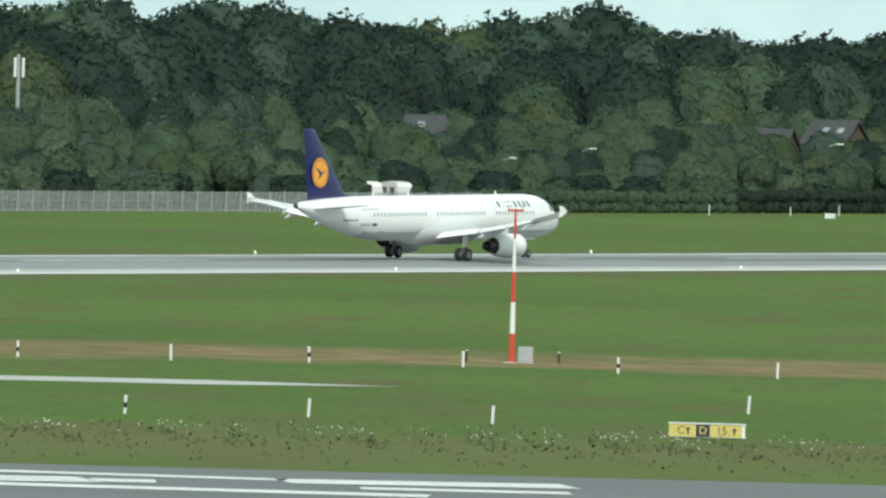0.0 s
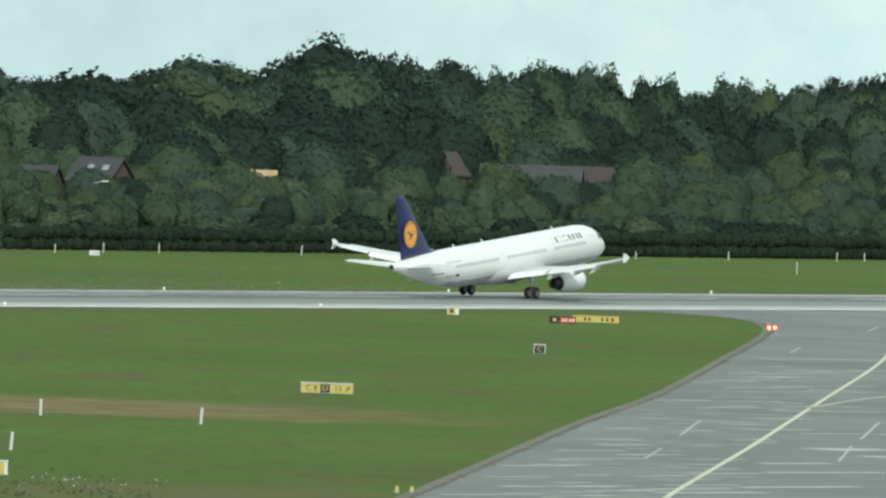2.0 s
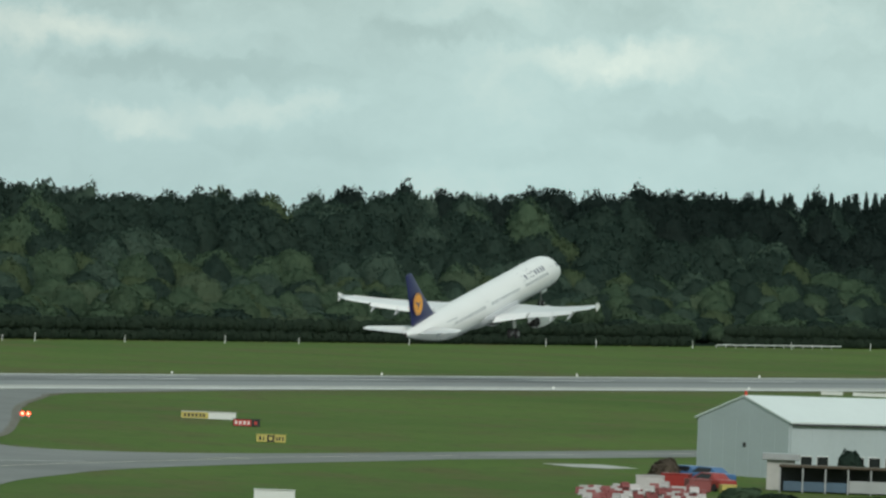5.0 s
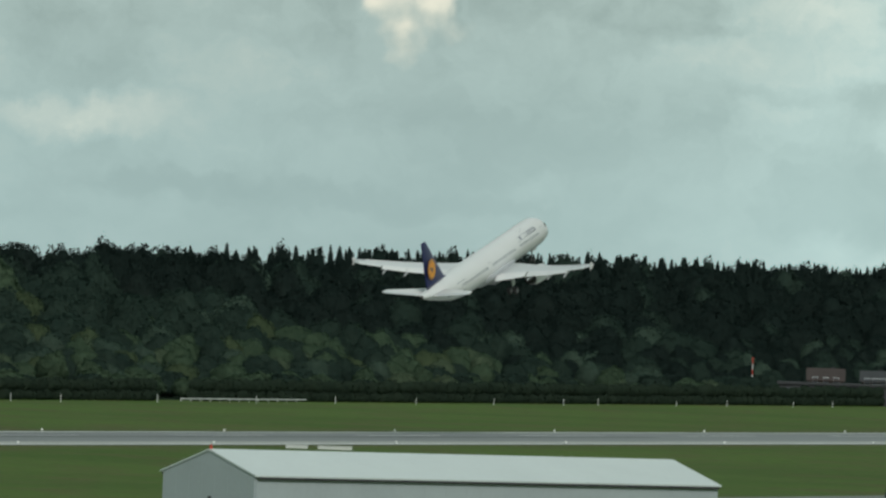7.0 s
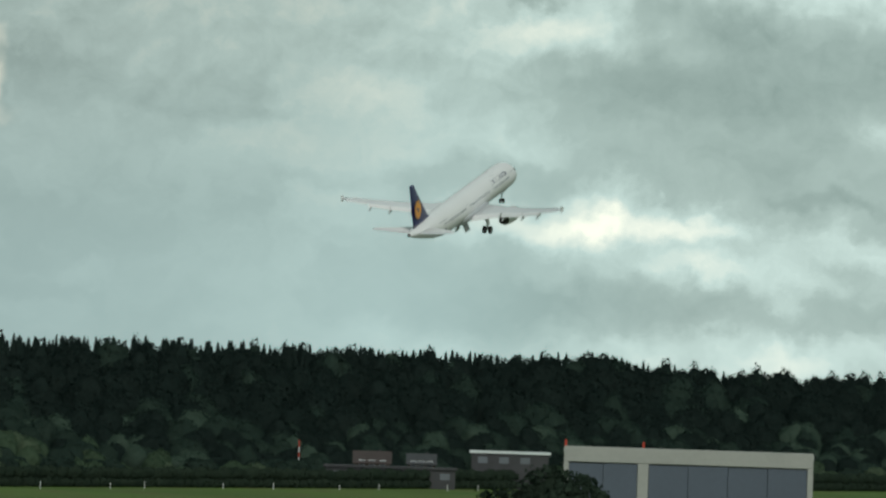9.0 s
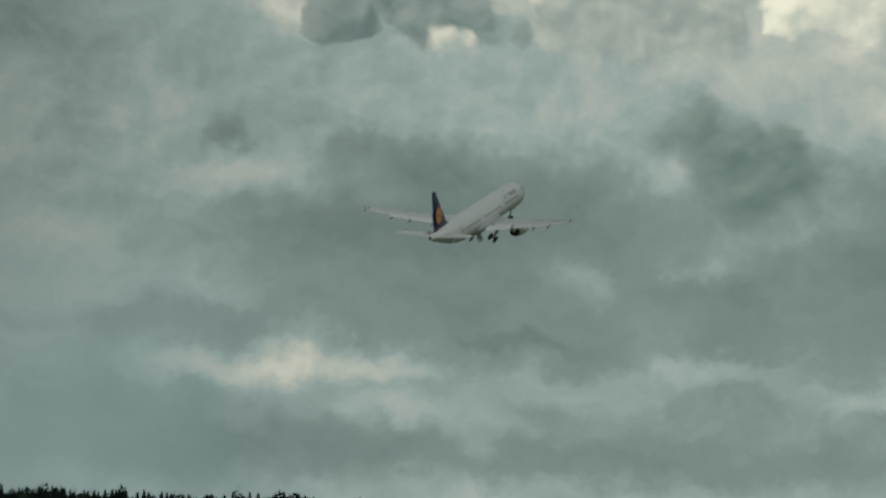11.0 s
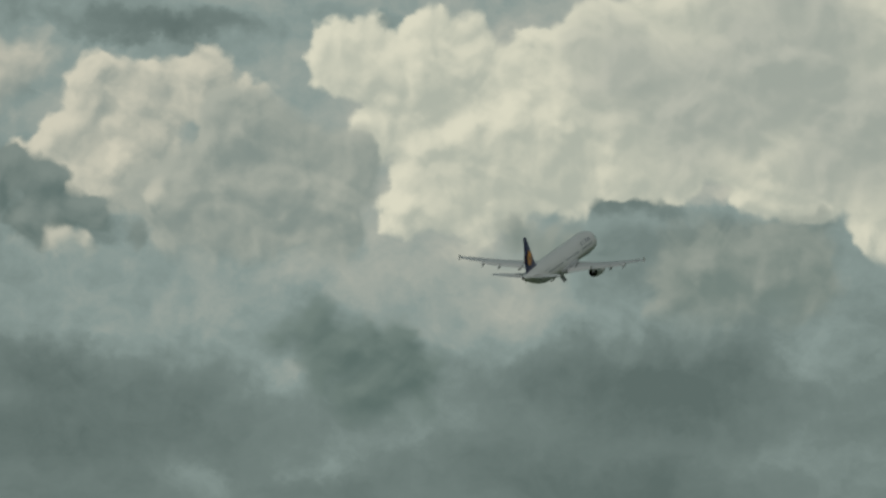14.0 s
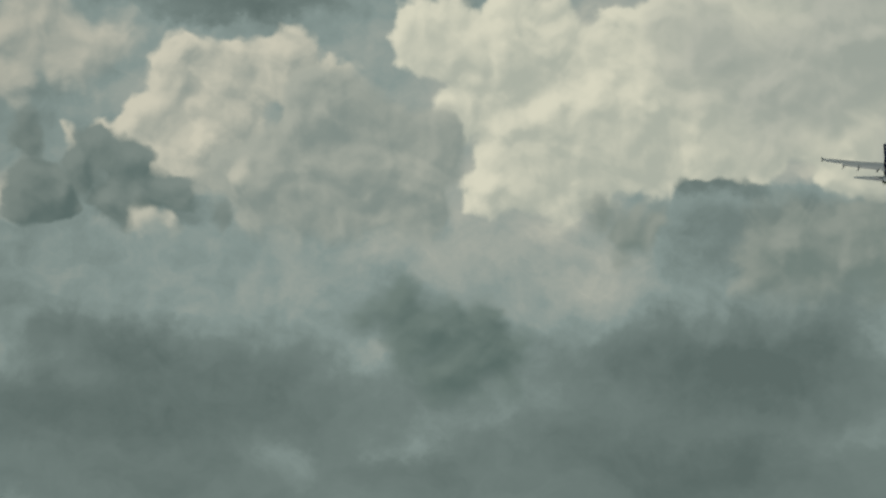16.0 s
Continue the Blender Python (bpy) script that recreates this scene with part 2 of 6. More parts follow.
# heaped clouds: heads (degrees left of the heading, degrees up, radius), rim, body, depth of the rim, softness, fading foot
CUMULUS = [
    # a tall bright tower
    ([(17.04, 3.1, 0.26), (16.71, 3.01, 0.39), (16.96, 2.79, 0.22), (16.54, 2.65, 0.44), (16.16, 2.82, 0.49), (15.77, 2.91, 0.55), (15.36, 3.05, 0.52), (15.06, 2.67, 0.39), (16.43, 2.42, 0.23), (16.8, 2.43, 0.21), (14.62, 2.94, 0.57), (14.45, 2.5, 0.42)],
     (2.35, 2.3, 1.82), (1.4, 1.5, 1.26), 0.3, 0.03, (2.05, 2.35)),
    # the tower's shaded side
    ([(15.83, 3.06, 0.29), (15.46, 2.97, 0.39), (15.1, 3.16, 0.47), (14.75, 2.86, 0.42)],
     (1.55, 1.6, 1.36), (1.12, 1.24, 1.08), 0.3, 0.2, (2.2, 2.6)),
    # pale heads high up
    ([(18.95, 3.1, 0.23), (18.79, 2.92, 0.2), (18.64, 3.03, 0.16), (19.05, 2.86, 0.16)],
     (1.75, 1.72, 1.42), (0.9, 1.05, 0.95), 0.15, 0.06, None),
    # a heap with a bright crest
    ([(18.27, 2.86, 0.22), (18.03, 2.84, 0.23), (18.43, 2.7, 0.17), (17.8, 2.9, 0.23), (18.16, 2.6, 0.31), (18.6, 2.65, 0.12), (18.76, 2.6, 0.08), (18.36, 2.46, 0.21), (17.59, 2.85, 0.21)],
     (2.1, 2.02, 1.62), (0.95, 1.08, 0.96), 0.22, 0.03, (1.95, 2.32)),
    # its grey shoulder
    ([(17.59, 2.72, 0.29), (17.35, 2.64, 0.26), (17.48, 2.47, 0.36), (17.14, 2.57, 0.23), (17.86, 2.38, 0.31), (17.27, 2.39, 0.29)],
     (1.3, 1.38, 1.18), (0.74, 0.9, 0.82), 0.2, 0.05, (1.9, 2.3)),
    # a dark bank before it
    ([(18.63, 2.59, 0.14), (18.48, 2.5, 0.16), (18.7, 2.45, 0.18), (18.44, 2.36, 0.18), (18.27, 2.32, 0.14), (18.59, 2.3, 0.22), (19.0, 2.58, 0.13), (18.91, 2.34, 0.21), (18.12, 2.25, 0.1)],
     (0.72, 0.88, 0.8), (0.34, 0.5, 0.47), 0.16, 0.03, (1.9, 2.2)),
    # small bright tufts
    ([(18.45, 2.21, 0.09), (18.31, 2.2, 0.07), (17.96, 2.42, 0.08)],
     (1.7, 1.7, 1.4), (1.05, 1.18, 1.02), 0.1, 0.06, None),
    # grey heads on the lower bank
    ([(16.32, 2.24, 0.13), (16.18, 2.2, 0.14), (16.04, 2.27, 0.09), (15.43, 2.14, 0.29), (15.12, 2.14, 0.31)],
     (0.98, 1.1, 0.96), (0.55, 0.72, 0.65), 0.14, 0.05, (1.8, 2.12)),
    # a dark puff lower down
    ([(17.26, 1.83, 0.14), (17.15, 1.73, 0.2), (16.93, 1.73, 0.22), (16.8, 1.6, 0.23), (16.98, 1.53, 0.21), (17.35, 1.76, 0.12)],
     (0.52, 0.7, 0.63), (0.32, 0.48, 0.44), 0.2, 0.07, (1.1, 1.45)),
    # a bright heap over the wood
    ([(22.28, 1.49, 0.18), (22.08, 1.44, 0.21), (22.16, 1.26, 0.17), (21.98, 1.24, 0.18), (22.07, 1.11, 0.14)],
     (1.75, 1.72, 1.42), (1.1, 1.24, 1.1), 0.2, 0.09, None),
]
CLOUD_TONES = [(0.10, (0.335, 0.47, 0.44)), (0.33, (0.54, 0.71, 0.665)), (0.46, (0.79, 1.01, 0.95)), (0.60, (1.22, 1.32, 1.16)), (0.80, (2.1, 2.02, 1.62)), (1.0, (2.5, 2.4, 1.9))]
VEIL = (0.83, 1.16, 1.15, 1)
build_world()


# ---- materials ----
def material(name, color, rough=0.6, metal=0.0, vary=0.15, scale=3.0, fine=None, bump=0.0, stretch=(1, 1, 1), color2=None, glow=0.0, island=0.0):
    """A painted, mineral or leafy surface: base colour varied by coarse and fine noise, with some relief."""
    m = bpy.data.materials.new(name)
    m.use_nodes = True
    nt = m.node_tree
    N, Lk = nt.nodes.new, nt.links.new
    b = nt.nodes["Principled BSDF"]
    b.inputs["Metallic"].default_value = metal
    co = N("ShaderNodeTexCoord").outputs["Object"] if stretch is not None else N("ShaderNodeNewGeometry").outputs["Position"]
    mp = N("ShaderNodeMapping")
    mp.inputs["Scale"].default_value = stretch or (1, 1, 1)
    Lk(co, mp.inputs[0])
    n1, n2 = N("ShaderNodeTexNoise"), N("ShaderNodeTexNoise")
    n1.inputs["Scale"].default_value, n1.inputs["Detail"].default_value = 1 / scale, 4
    n2.inputs["Scale"].default_value, n2.inputs["Detail"].default_value = 1 / (fine or scale / 12), 5
    Lk(mp.outputs[0], n1.inputs["Vector"]), Lk(mp.outputs[0], n2.inputs["Vector"])
    add = N("ShaderNodeMath")
    add.operation = "MULTIPLY_ADD"
    Lk(n1.outputs[0], add.inputs[0])
    add.inputs[1].default_value = 0.6
    mul = N("ShaderNodeMath")
    mul.operation = "MULTIPLY"
    mul.inputs[1].default_value = 0.4
    Lk(n2.outputs[0], mul.inputs[0]), Lk(mul.outputs[0], add.inputs[2])
    fac = add.outputs[0]
    if island:
        g = N("ShaderNodeNewGeometry")
        o = N("ShaderNodeObjectInfo")
        mm = N("ShaderNodeMath")
        mm.operation = "MULTIPLY_ADD"
        Lk(g.outputs["Random Per Island"], mm.inputs[0])
        mm.inputs[1].default_value = island
        Lk(fac, mm.inputs[2])
        m2 = N("ShaderNodeMath")
        m2.operation = "MULTIPLY_ADD"
        Lk(o.outputs["Random"], m2.inputs[0])
        m2.inputs[1].default_value = island * 0.8
        Lk(mm.outputs[0], m2.inputs[2])
        m3 = N("ShaderNodeMath")
        m3.operation = "SUBTRACT"
        Lk(m2.outputs[0], m3.inputs[0])
        m3.inputs[1].default_value = island * 0.9
        fac = m3.outputs[0]
    r = N("ShaderNodeValToRGB")
    c2 = color2 or [c * (1 + vary) for c in color]
    r.color_ramp.elements[0].position, r.color_ramp.elements[1].position = 0.3, 0.7
    r.color_ramp.elements[0].color = (*[c * (1 - vary) for c in color], 1)
    r.color_ramp.elements[1].color = (*c2, 1)
    Lk(fac, r.inputs[0]), Lk(r.outputs[0], b.inputs["Base Color"])
    rr = N("ShaderNodeMapRange")
    rr.inputs["To Min"].default_value, rr.inputs["To Max"].default_value = max(0.03, rough - 0.08), min(1, rough + 0.08)
    Lk(n2.outputs[0], rr.inputs["Value"]), Lk(rr.outputs[0], b.inputs["Roughness"])
    if bump:
        bp = N("ShaderNodeBump")
        bp.inputs["Strength"].default_value, bp.inputs["Distance"].default_value = 0.6, bump
        Lk(n2.outputs[0], bp.inputs["Height"]), Lk(bp.outputs[0], b.inputs["Normal"])
    if glow:
        b.inputs["Emission Color"].default_value = (*color, 1)
        b.inputs["Emission Strength"].default_value = glow
    return m


M = {}
M["white_paint"] = material("aircraft_white", (0.85, 0.855, 0.85), 0.32, vary=0.03, scale=6)
M["grey_paint"] = material("aircraft_grey", (0.50, 0.52, 0.54), 0.4, vary=0.06, scale=4)
M["wing_grey"] = material("wing_grey", (0.72, 0.74, 0.75), 0.38, vary=0.06, scale=4)
M["blue_paint"] = material("tail_blue", (0.012, 0.017, 0.10), 0.35, vary=0.1, scale=3)
M["orange"] = material("emblem_orange", (0.86, 0.36, 0.03), 0.4, vary=0.04)
M["title_blue"] = material("title_blue", (0.03, 0.04, 0.14), 0.4, vary=0.05)
M["dark_glass"] = material("cabin_glass", (0.16, 0.18, 0.20), 0.15, vary=0.1)
M["cockpit_glass"] = material("cockpit_glass", (0.02, 0.022, 0.025), 0.08, vary=0.1)
M["rubber"] = material("tyre_rubber", (0.018, 0.018, 0.019), 0.8, vary=0.2, scale=0.4)
M["steel"] = material("gear_steel", (0.22, 0.225, 0.23), 0.4, metal=0.4, vary=0.1)
M["dark_metal"] = material("exhaust_metal", (0.05, 0.047, 0.045), 0.45, metal=0.6, vary=0.2)
M["lip_metal"] = material("bare_lip_metal", (0.6, 0.6, 0.6), 0.25, metal=0.9, vary=0.05)
M["asphalt"] = material("taxiway_asphalt", (0.190, 0.195, 0.190), 0.75, vary=0.32, scale=22, fine=1.8, bump=0.004)
M["asphalt_dark"] = material("apron_asphalt", (0.13, 0.135, 0.14), 0.7, vary=0.14, scale=18, fine=1.2, bump=0.004)
M["runway_grey"] = material("runway_grooved_asphalt", (0.24, 0.25, 0.25), 0.7, vary=0.12, scale=30, fine=2, stretch=(1.2, 0.12, 1))
M["concrete"] = material("worn_concrete", (0.46, 0.46, 0.43), 0.85, vary=0.18, scale=8, fine=0.7)
M["mark_white"] = material("pavement_white", (0.70, 0.71, 0.69), 0.7, vary=0.25, scale=7, fine=0.8)
M["mark_yellow"] = material("taxi_yellow_paint", (0.66, 0.64, 0.50), 0.7, vary=0.15, scale=5, fine=0.6)
M["sign_yellow"] = material("sign_yellow", (0.56, 0.47, 0.13), 0.5, vary=0.08)
M["sign_black"] = material("sign_black", (0.02, 0.02, 0.02), 0.5, vary=0.1)
M["sign_red"] = material("sign_red", (0.55, 0.05, 0.04), 0.5, vary=0.08)
M["sign_white"] = material("sign_white", (0.72, 0.74, 0.72), 0.5, vary=0.05)
M["mast_red"] = material("mast_red", (0.55, 0.06, 0.03), 0.5, vary=0.1)
M["plastic_red"] = material("barrier_red", (0.26, 0.07, 0.07), 0.45, vary=0.15, island=0.2)
M["plastic_white"] = material("barrier_white", (0.52, 0.49, 0.49), 0.45, vary=0.12, island=0.2)
M["galv"] = material("galvanised_steel", (0.36, 0.38, 0.38), 0.5, metal=0.3, vary=0.12)
M["bark"] = material("bark", (0.09, 0.07, 0.05), 0.9, vary=0.25, scale=0.6, bump=0.02)


def leaf_material(name, dark, light, scale=11.0, fine=0.75):
    """Foliage that reflects and lets light through, patchy from crown to crown and from clump to clump."""
    m = bpy.data.materials.new(name)
    m.use_nodes = True
    nt = m.node_tree
    N, Lk = nt.nodes.new, nt.links.new
    nt.nodes.remove(nt.nodes["Principled BSDF"])
    geo = N("ShaderNodeNewGeometry")
    total = None
    for size, share in ((scale, 0.34), (2.6, 0.30), (fine, 0.34)):
        n = N("ShaderNodeTexNoise")
        n.inputs["Scale"].default_value, n.inputs["Detail"].default_value = 1 / size, 3
        Lk(geo.outputs["Position"], n.inputs["Vector"])
        k = N("ShaderNodeMath")
        k.operation = "MULTIPLY_ADD"
        Lk(n.outputs[0], k.inputs[0])
        k.inputs[1].default_value, k.inputs[2].default_value = share * 1.7, -0.34
        if total is not None:
            Lk(total, k.inputs[2])
        total = k.outputs[0]
    isl = N("ShaderNodeMath")
    isl.operation = "MULTIPLY_ADD"
    Lk(geo.outputs["Random Per Island"], isl.inputs[0])
    isl.inputs[1].default_value = 0.14
    Lk(total, isl.inputs[2])
    r = N("ShaderNodeValToRGB")
    r.color_ramp.elements[0].position, r.color_ramp.elements[1].position = 0.2, 0.85
    r.color_ramp.elements[0].color, r.color_ramp.elements[1].color = (*dark, 1), (*light, 1)
    Lk(isl.outputs[0], r.inputs[0])
    d, t, mx = N("ShaderNodeBsdfDiffuse"), N("ShaderNodeBsdfTranslucent"), N("ShaderNodeMixShader")
    mx.inputs[0].default_value = 0.4
    Lk(r.outputs[0], d.inputs[0]), Lk(r.outputs[0], t.inputs[0])
    Lk(d.outputs[0], mx.inputs[1]), Lk(t.outputs[0], mx.inputs[2])
    Lk(mx.outputs[0], nt.nodes["Material Output"].inputs[0])
    return m


M["leaf"] = leaf_material("mixed_leaves", (0.066, 0.112, 0.074), (0.116, 0.172, 0.104))
M["leaf_dark"] = leaf_material("dark_leaves", (0.033, 0.059, 0.050), (0.056, 0.086, 0.066))
M["leaf_light"] = leaf_material("pale_leaves", (0.092, 0.138, 0.090), (0.150, 0.200, 0.124))
M["leaf_olive"] = leaf_material("olive_leaves", (0.075, 0.113, 0.065), (0.124, 0.166, 0.090))
M["leaf_blue"] = leaf_material("blue_green_leaves", (0.058, 0.100, 0.079), (0.104, 0.150, 0.112))
# conifer green, also given to far broadleaf crowns to imitate cloud shade
M["needles"] = leaf_material("conifer_needles_and_shade", (0.019, 0.034, 0.030), (0.033, 0.049, 0.043))
M["hedge_leaf"] = leaf_material("hedge_leaves", (0.034, 0.054, 0.040), (0.056, 0.080, 0.055), 5.0, 0.6)
M["cabin_pane"] = material("cabin_pane", (0.36, 0.39, 0.42), 0.2, vary=0.08)
M["title_grey"] = material("title_grey_blue", (0.13, 0.14, 0.20), 0.4, vary=0.05)
M["worn_mark"] = material("worn_pale_patch", (0.50, 0.50, 0.48), 0.8, vary=0.22, scale=2.5, fine=0.4)
M["shelter_blue"] = material("faded_blue_panel", (0.07, 0.12, 0.17), 0.6, vary=0.2)
M["soil"] = material("verge_soil", (0.165, 0.155, 0.125), 0.9, vary=0.3, scale=3, fine=0.4)
M["shed_wall"] = material("shed_sheet_grey", (0.44, 0.50, 0.52), 0.55, vary=0.06, scale=4)
M["shed_roof"] = material("shed_roof_white", (0.70, 0.76, 0.75), 0.45, vary=0.05, scale=6)
M["hangar_white"] = material("hangar_white_trim", (0.38, 0.39, 0.36), 0.6, vary=0.1, scale=5)
M["hangar_blue"] = material("hangar_door_blue_grey", (0.09, 0.115, 0.15), 0.55, vary=0.12, scale=6)
M["tile_grey"] = material("roof_tile_grey", (0.05, 0.052, 0.056), 0.7, vary=0.2, scale=2)
M["tile_red"] = material("roof_tile_red", (0.058, 0.043, 0.040), 0.75, vary=0.2, scale=2)
M["tile_orange"] = material("roof_tile_orange", (0.46, 0.33, 0.20), 0.75, vary=0.2, scale=2)
M["plaster"] = material("pale_plaster", (0.58, 0.55, 0.50), 0.8, vary=0.08, scale=3)
M["brick"] = material("brick_wall", (0.11, 0.075, 0.06), 0.85, vary=0.2, scale=1)
M["van_white"] = material("vehicle_white", (0.70, 0.69, 0.66), 0.35, vary=0.05)
M["car_blue"] = material("vehicle_blue", (0.06, 0.15, 0.32), 0.3, vary=0.08)
M["car_red"] = material("vehicle_red", (0.32, 0.035, 0.03), 0.3, vary=0.1)
M["lamp_red"] = material("guard_light_red", (1.0, 0.09, 0.035), 0.4, vary=0.0, glow=3.5)
M["lamp_core"] = material("guard_light_core", (1.0, 0.55, 0.32), 0.4, vary=0.0, glow=5)
M["lamp_white"] = material("edge_light_glass", (0.85, 0.85, 0.8), 0.2, vary=0.0, glow=0.25)
M["weed"] = material("verge_weeds", (0.10, 0.14, 0.05), 0.8, vary=0.3, scale=6, fine=0.6, stretch=None, color2=(0.13, 0.165, 0.065), island=0.4)
M["blossom"] = material("white_blossom", (0.42, 0.43, 0.36), 0.8, vary=0.2)


def grass_material():
    """Mown airfield grass: green with mowing bands along the runway, dry straw belts and worn patches."""
    m = bpy.data.materials.new("airfield_grass")
    m.use_nodes = True
    nt = m.node_tree
    N, Lk = nt.nodes.new, nt.links.new
    b = nt.nodes["Principled BSDF"]
    b.inputs["Roughness"].default_value = 0.9
    b.inputs["Specular IOR Level"].default_value = 0.15
    pos = N("ShaderNodeNewGeometry").outputs["Position"]

    def dot(v):
        n = N("ShaderNodeVectorMath")
        n.operation = "DOT_PRODUCT"
        Lk(pos, n.inputs[0])
        n.inputs[1].default_value = (*v, 0)
        return n.outputs["Value"]

    def tex(scale, detail, stretch=(1, 1, 1), turn=0.0, rough=0.6):
        mp = N("ShaderNodeMapping")
        mp.inputs["Scale"].default_value, mp.inputs["Rotation"].default_value = stretch, (0, 0, turn)
        Lk(pos, mp.inputs[0])
        n = N("ShaderNodeTexNoise")
        n.inputs["Scale"].default_value, n.inputs["Detail"].default_value, n.inputs["Roughness"].default_value = scale, detail, rough
        Lk(mp.outputs[0], n.inputs["Vector"])
        return n.outputs[0]

    def rng(v, a, b_, c=0.0, d=1.0):
        n = N("ShaderNodeMapRange")
        n.interpolation_type = "SMOOTHSTEP"
        for k, val in zip(("From Min", "From Max", "To Min", "To Max"), (a, b_, c, d)):
            n.inputs[k].default_value = val
        Lk(v, n.inputs["Value"])
        return n.outputs[0]

    def op(o, a, b_):
        n = N("ShaderNodeMath")
        n.operation = o
        for i, v in enumerate((a, b_)):
            if isinstance(v, (int, float)):
                n.inputs[i].default_value = v
            else:
                Lk(v, n.inputs[i])
        return n.outputs[0]

    def mix(f, a, c):
        n = N("ShaderNodeMix")
        n.data_type = "RGBA"
        Lk(f, n.inputs[0])
        for i, v in ((6, a), (7, c)):
            if isinstance(v, tuple):
                n.inputs[i].default_value = (*v, 1)
            else:
                Lk(v, n.inputs[i])
        return n.outputs[2]

    broad = tex(0.012, 4)
    mid = tex(0.09, 5, (1, 0.35, 1))
    fine = tex(0.9, 6)
    col = mix(rng(broad, 0.35, 0.65), (0.067, 0.129, 0.018), (0.096, 0.163, 0.026))
    col = mix(op("MULTIPLY", rng(mid, 0.45, 0.75), 0.55), col, (0.112, 0.138, 0.036))
    col = mix(op("MULTIPLY", rng(fine, 0.35, 0.8), 0.45), col, (0.055, 0.099, 0.017))
    across, along = dot((-0.53, 0.848)), dot((0.848, 0.53))

    def mottle(wide, deep, detail):
        cb = N("ShaderNodeCombineXYZ")
        Lk(op("DIVIDE", along, wide), cb.inputs[0]), Lk(op("DIVIDE", across, deep), cb.inputs[1])
        n = N("ShaderNodeTexNoise")
        n.inputs["Scale"].default_value, n.inputs["Detail"].default_value, n.inputs["Roughness"].default_value = 1.0, detail, 0.62
        Lk(cb.outputs[0], n.inputs["Vector"])
        return n.outputs[0]

    big, small = mottle(11, 34, 5), mottle(1.6, 9, 5)
    col = mix(op("MULTIPLY", rng(big, 0.46, 0.66), 0.75), col, (0.110, 0.107, 0.036))
    col = mix(op("MULTIPLY", rng(small, 0.50, 0.72), 0.55), col, (0.047, 0.079, 0.017))
    col = mix(op("MULTIPLY", rng(mottle(3.2, 15, 4), 0.55, 0.72), 0.45), col, (0.125, 0.142, 0.043))
    # dry belts: beside the pavements and along an old track
    wob = op("MULTIPLY", op("SUBTRACT", tex(0.03, 4), 0.5), 40)
    a2 = op("ADD", across, wob)
    belt = op("MULTIPLY", op("MULTIPLY", rng(a2, 798, 808), rng(a2, 834, 850, 1, 0)), rng(along, 20, 60, 1, 0))
    straw = mix(rng(tex(0.25, 5), 0.35, 0.7), (0.16, 0.115, 0.05), (0.27, 0.205, 0.105))
    col = mix(op("MULTIPLY", belt, rng(tex(0.06, 4, (1.0, 1.0, 1)), 0.30, 0.55, 0.35, 1.0)), col, straw)
    x = dot((1, 0))
    x2 = op("ADD", x, op("MULTIPLY", wob, 0.5))
    edge = op("MULTIPLY", rng(x2, -592, -572, 1, 0), rng(x2, -660, -640, 0, 1))
    edge2 = op("MULTIPLY", rng(x2, -668, -636, 0, 1), 0.8)
    col = mix(op("MULTIPLY", op("MULTIPLY", edge, edge2), rng(mid, 0.25, 0.6, 0.45, 1.0)), col, (0.105, 0.105, 0.042))
    verge = op("MULTIPLY", rng(a2, 600, 650), rng(a2, 655, 690, 1, 0))
    col = mix(op("MULTIPLY", verge, rng(tex(0.2, 5), 0.3, 0.6, 0.4, 0.95)), col, (0.125, 0.125, 0.045))
    Lk(col, b.inputs["Base Color"])
    bp = N("ShaderNodeBump")
    bp.inputs["Strength"].default_value, bp.inputs["Distance"].default_value = 0.7, 0.12
    Lk(fine, bp.inputs["Height"]), Lk(bp.outputs[0], b.inputs["Normal"])
    return m


M["grass"] = grass_material()


# ---- mesh helpers ----
def part(name, bm, mat, parent=None, label="", smooth=False):
    me = bpy.data.meshes.new(name)
    bm.to_mesh(me)
    bm.free()
    if smooth:
        me.shade_smooth()
    me.materials.append(M[mat] if isinstance(mat, str) else mat)
    ob = new(name, me)
    if parent:
        ob.parent = parent
    if label:
        tagged(ob, label)
    return ob


def same(name, ob, parent, m):
    """One more piece on the mesh of ob."""
    o = new(name, ob.data)
    o.parent = parent
    o.matrix_basis = m
    return o


def thing(name, label, category, m=None, group="", kind=""):
    e = new(name)
    if m is not None:
        e.matrix_basis = m
    return tagged(e, label, category, group, kind)


def add_box(bm, x0, x1, y0, y1, z0, z1, bevel=0.0):
    g = bmesh.ops.create_cube(bm, size=1.0)["verts"]
    for v in g:
        v.co = Vector(((x0 + x1) / 2 + v.co.x * (x1 - x0), (y0 + y1) / 2 + v.co.y * (y1 - y0), (z0 + z1) / 2 + v.co.z * (z1 - z0)))
    if bevel:
        edges = list({e for v in g for e in v.link_edges})
        bmesh.ops.bevel(bm, geom=edges, offset=bevel, segments=1, affect="EDGES")
    return g


def box(x0, x1, y0, y1, z0, z1, bevel=0.0):
    bm = bmesh.new()
    add_box(bm, x0, x1, y0, y1, z0, z1, bevel)
    return bm


def add_tube(bm, a, b, r0, r1, n=10):
    a, b = Vector(a), Vector(b)
    g = bmesh.ops.create_cone(bm, cap_ends=True, segments=n, radius1=r0, radius2=r1, depth=(b - a).length)["verts"]
    m = Matrix.Translation((a + b) / 2) @ (b - a).to_track_quat("Z", "Y").to_matrix().to_4x4()
    for v in g:
        v.co = m @ v.co
    return g


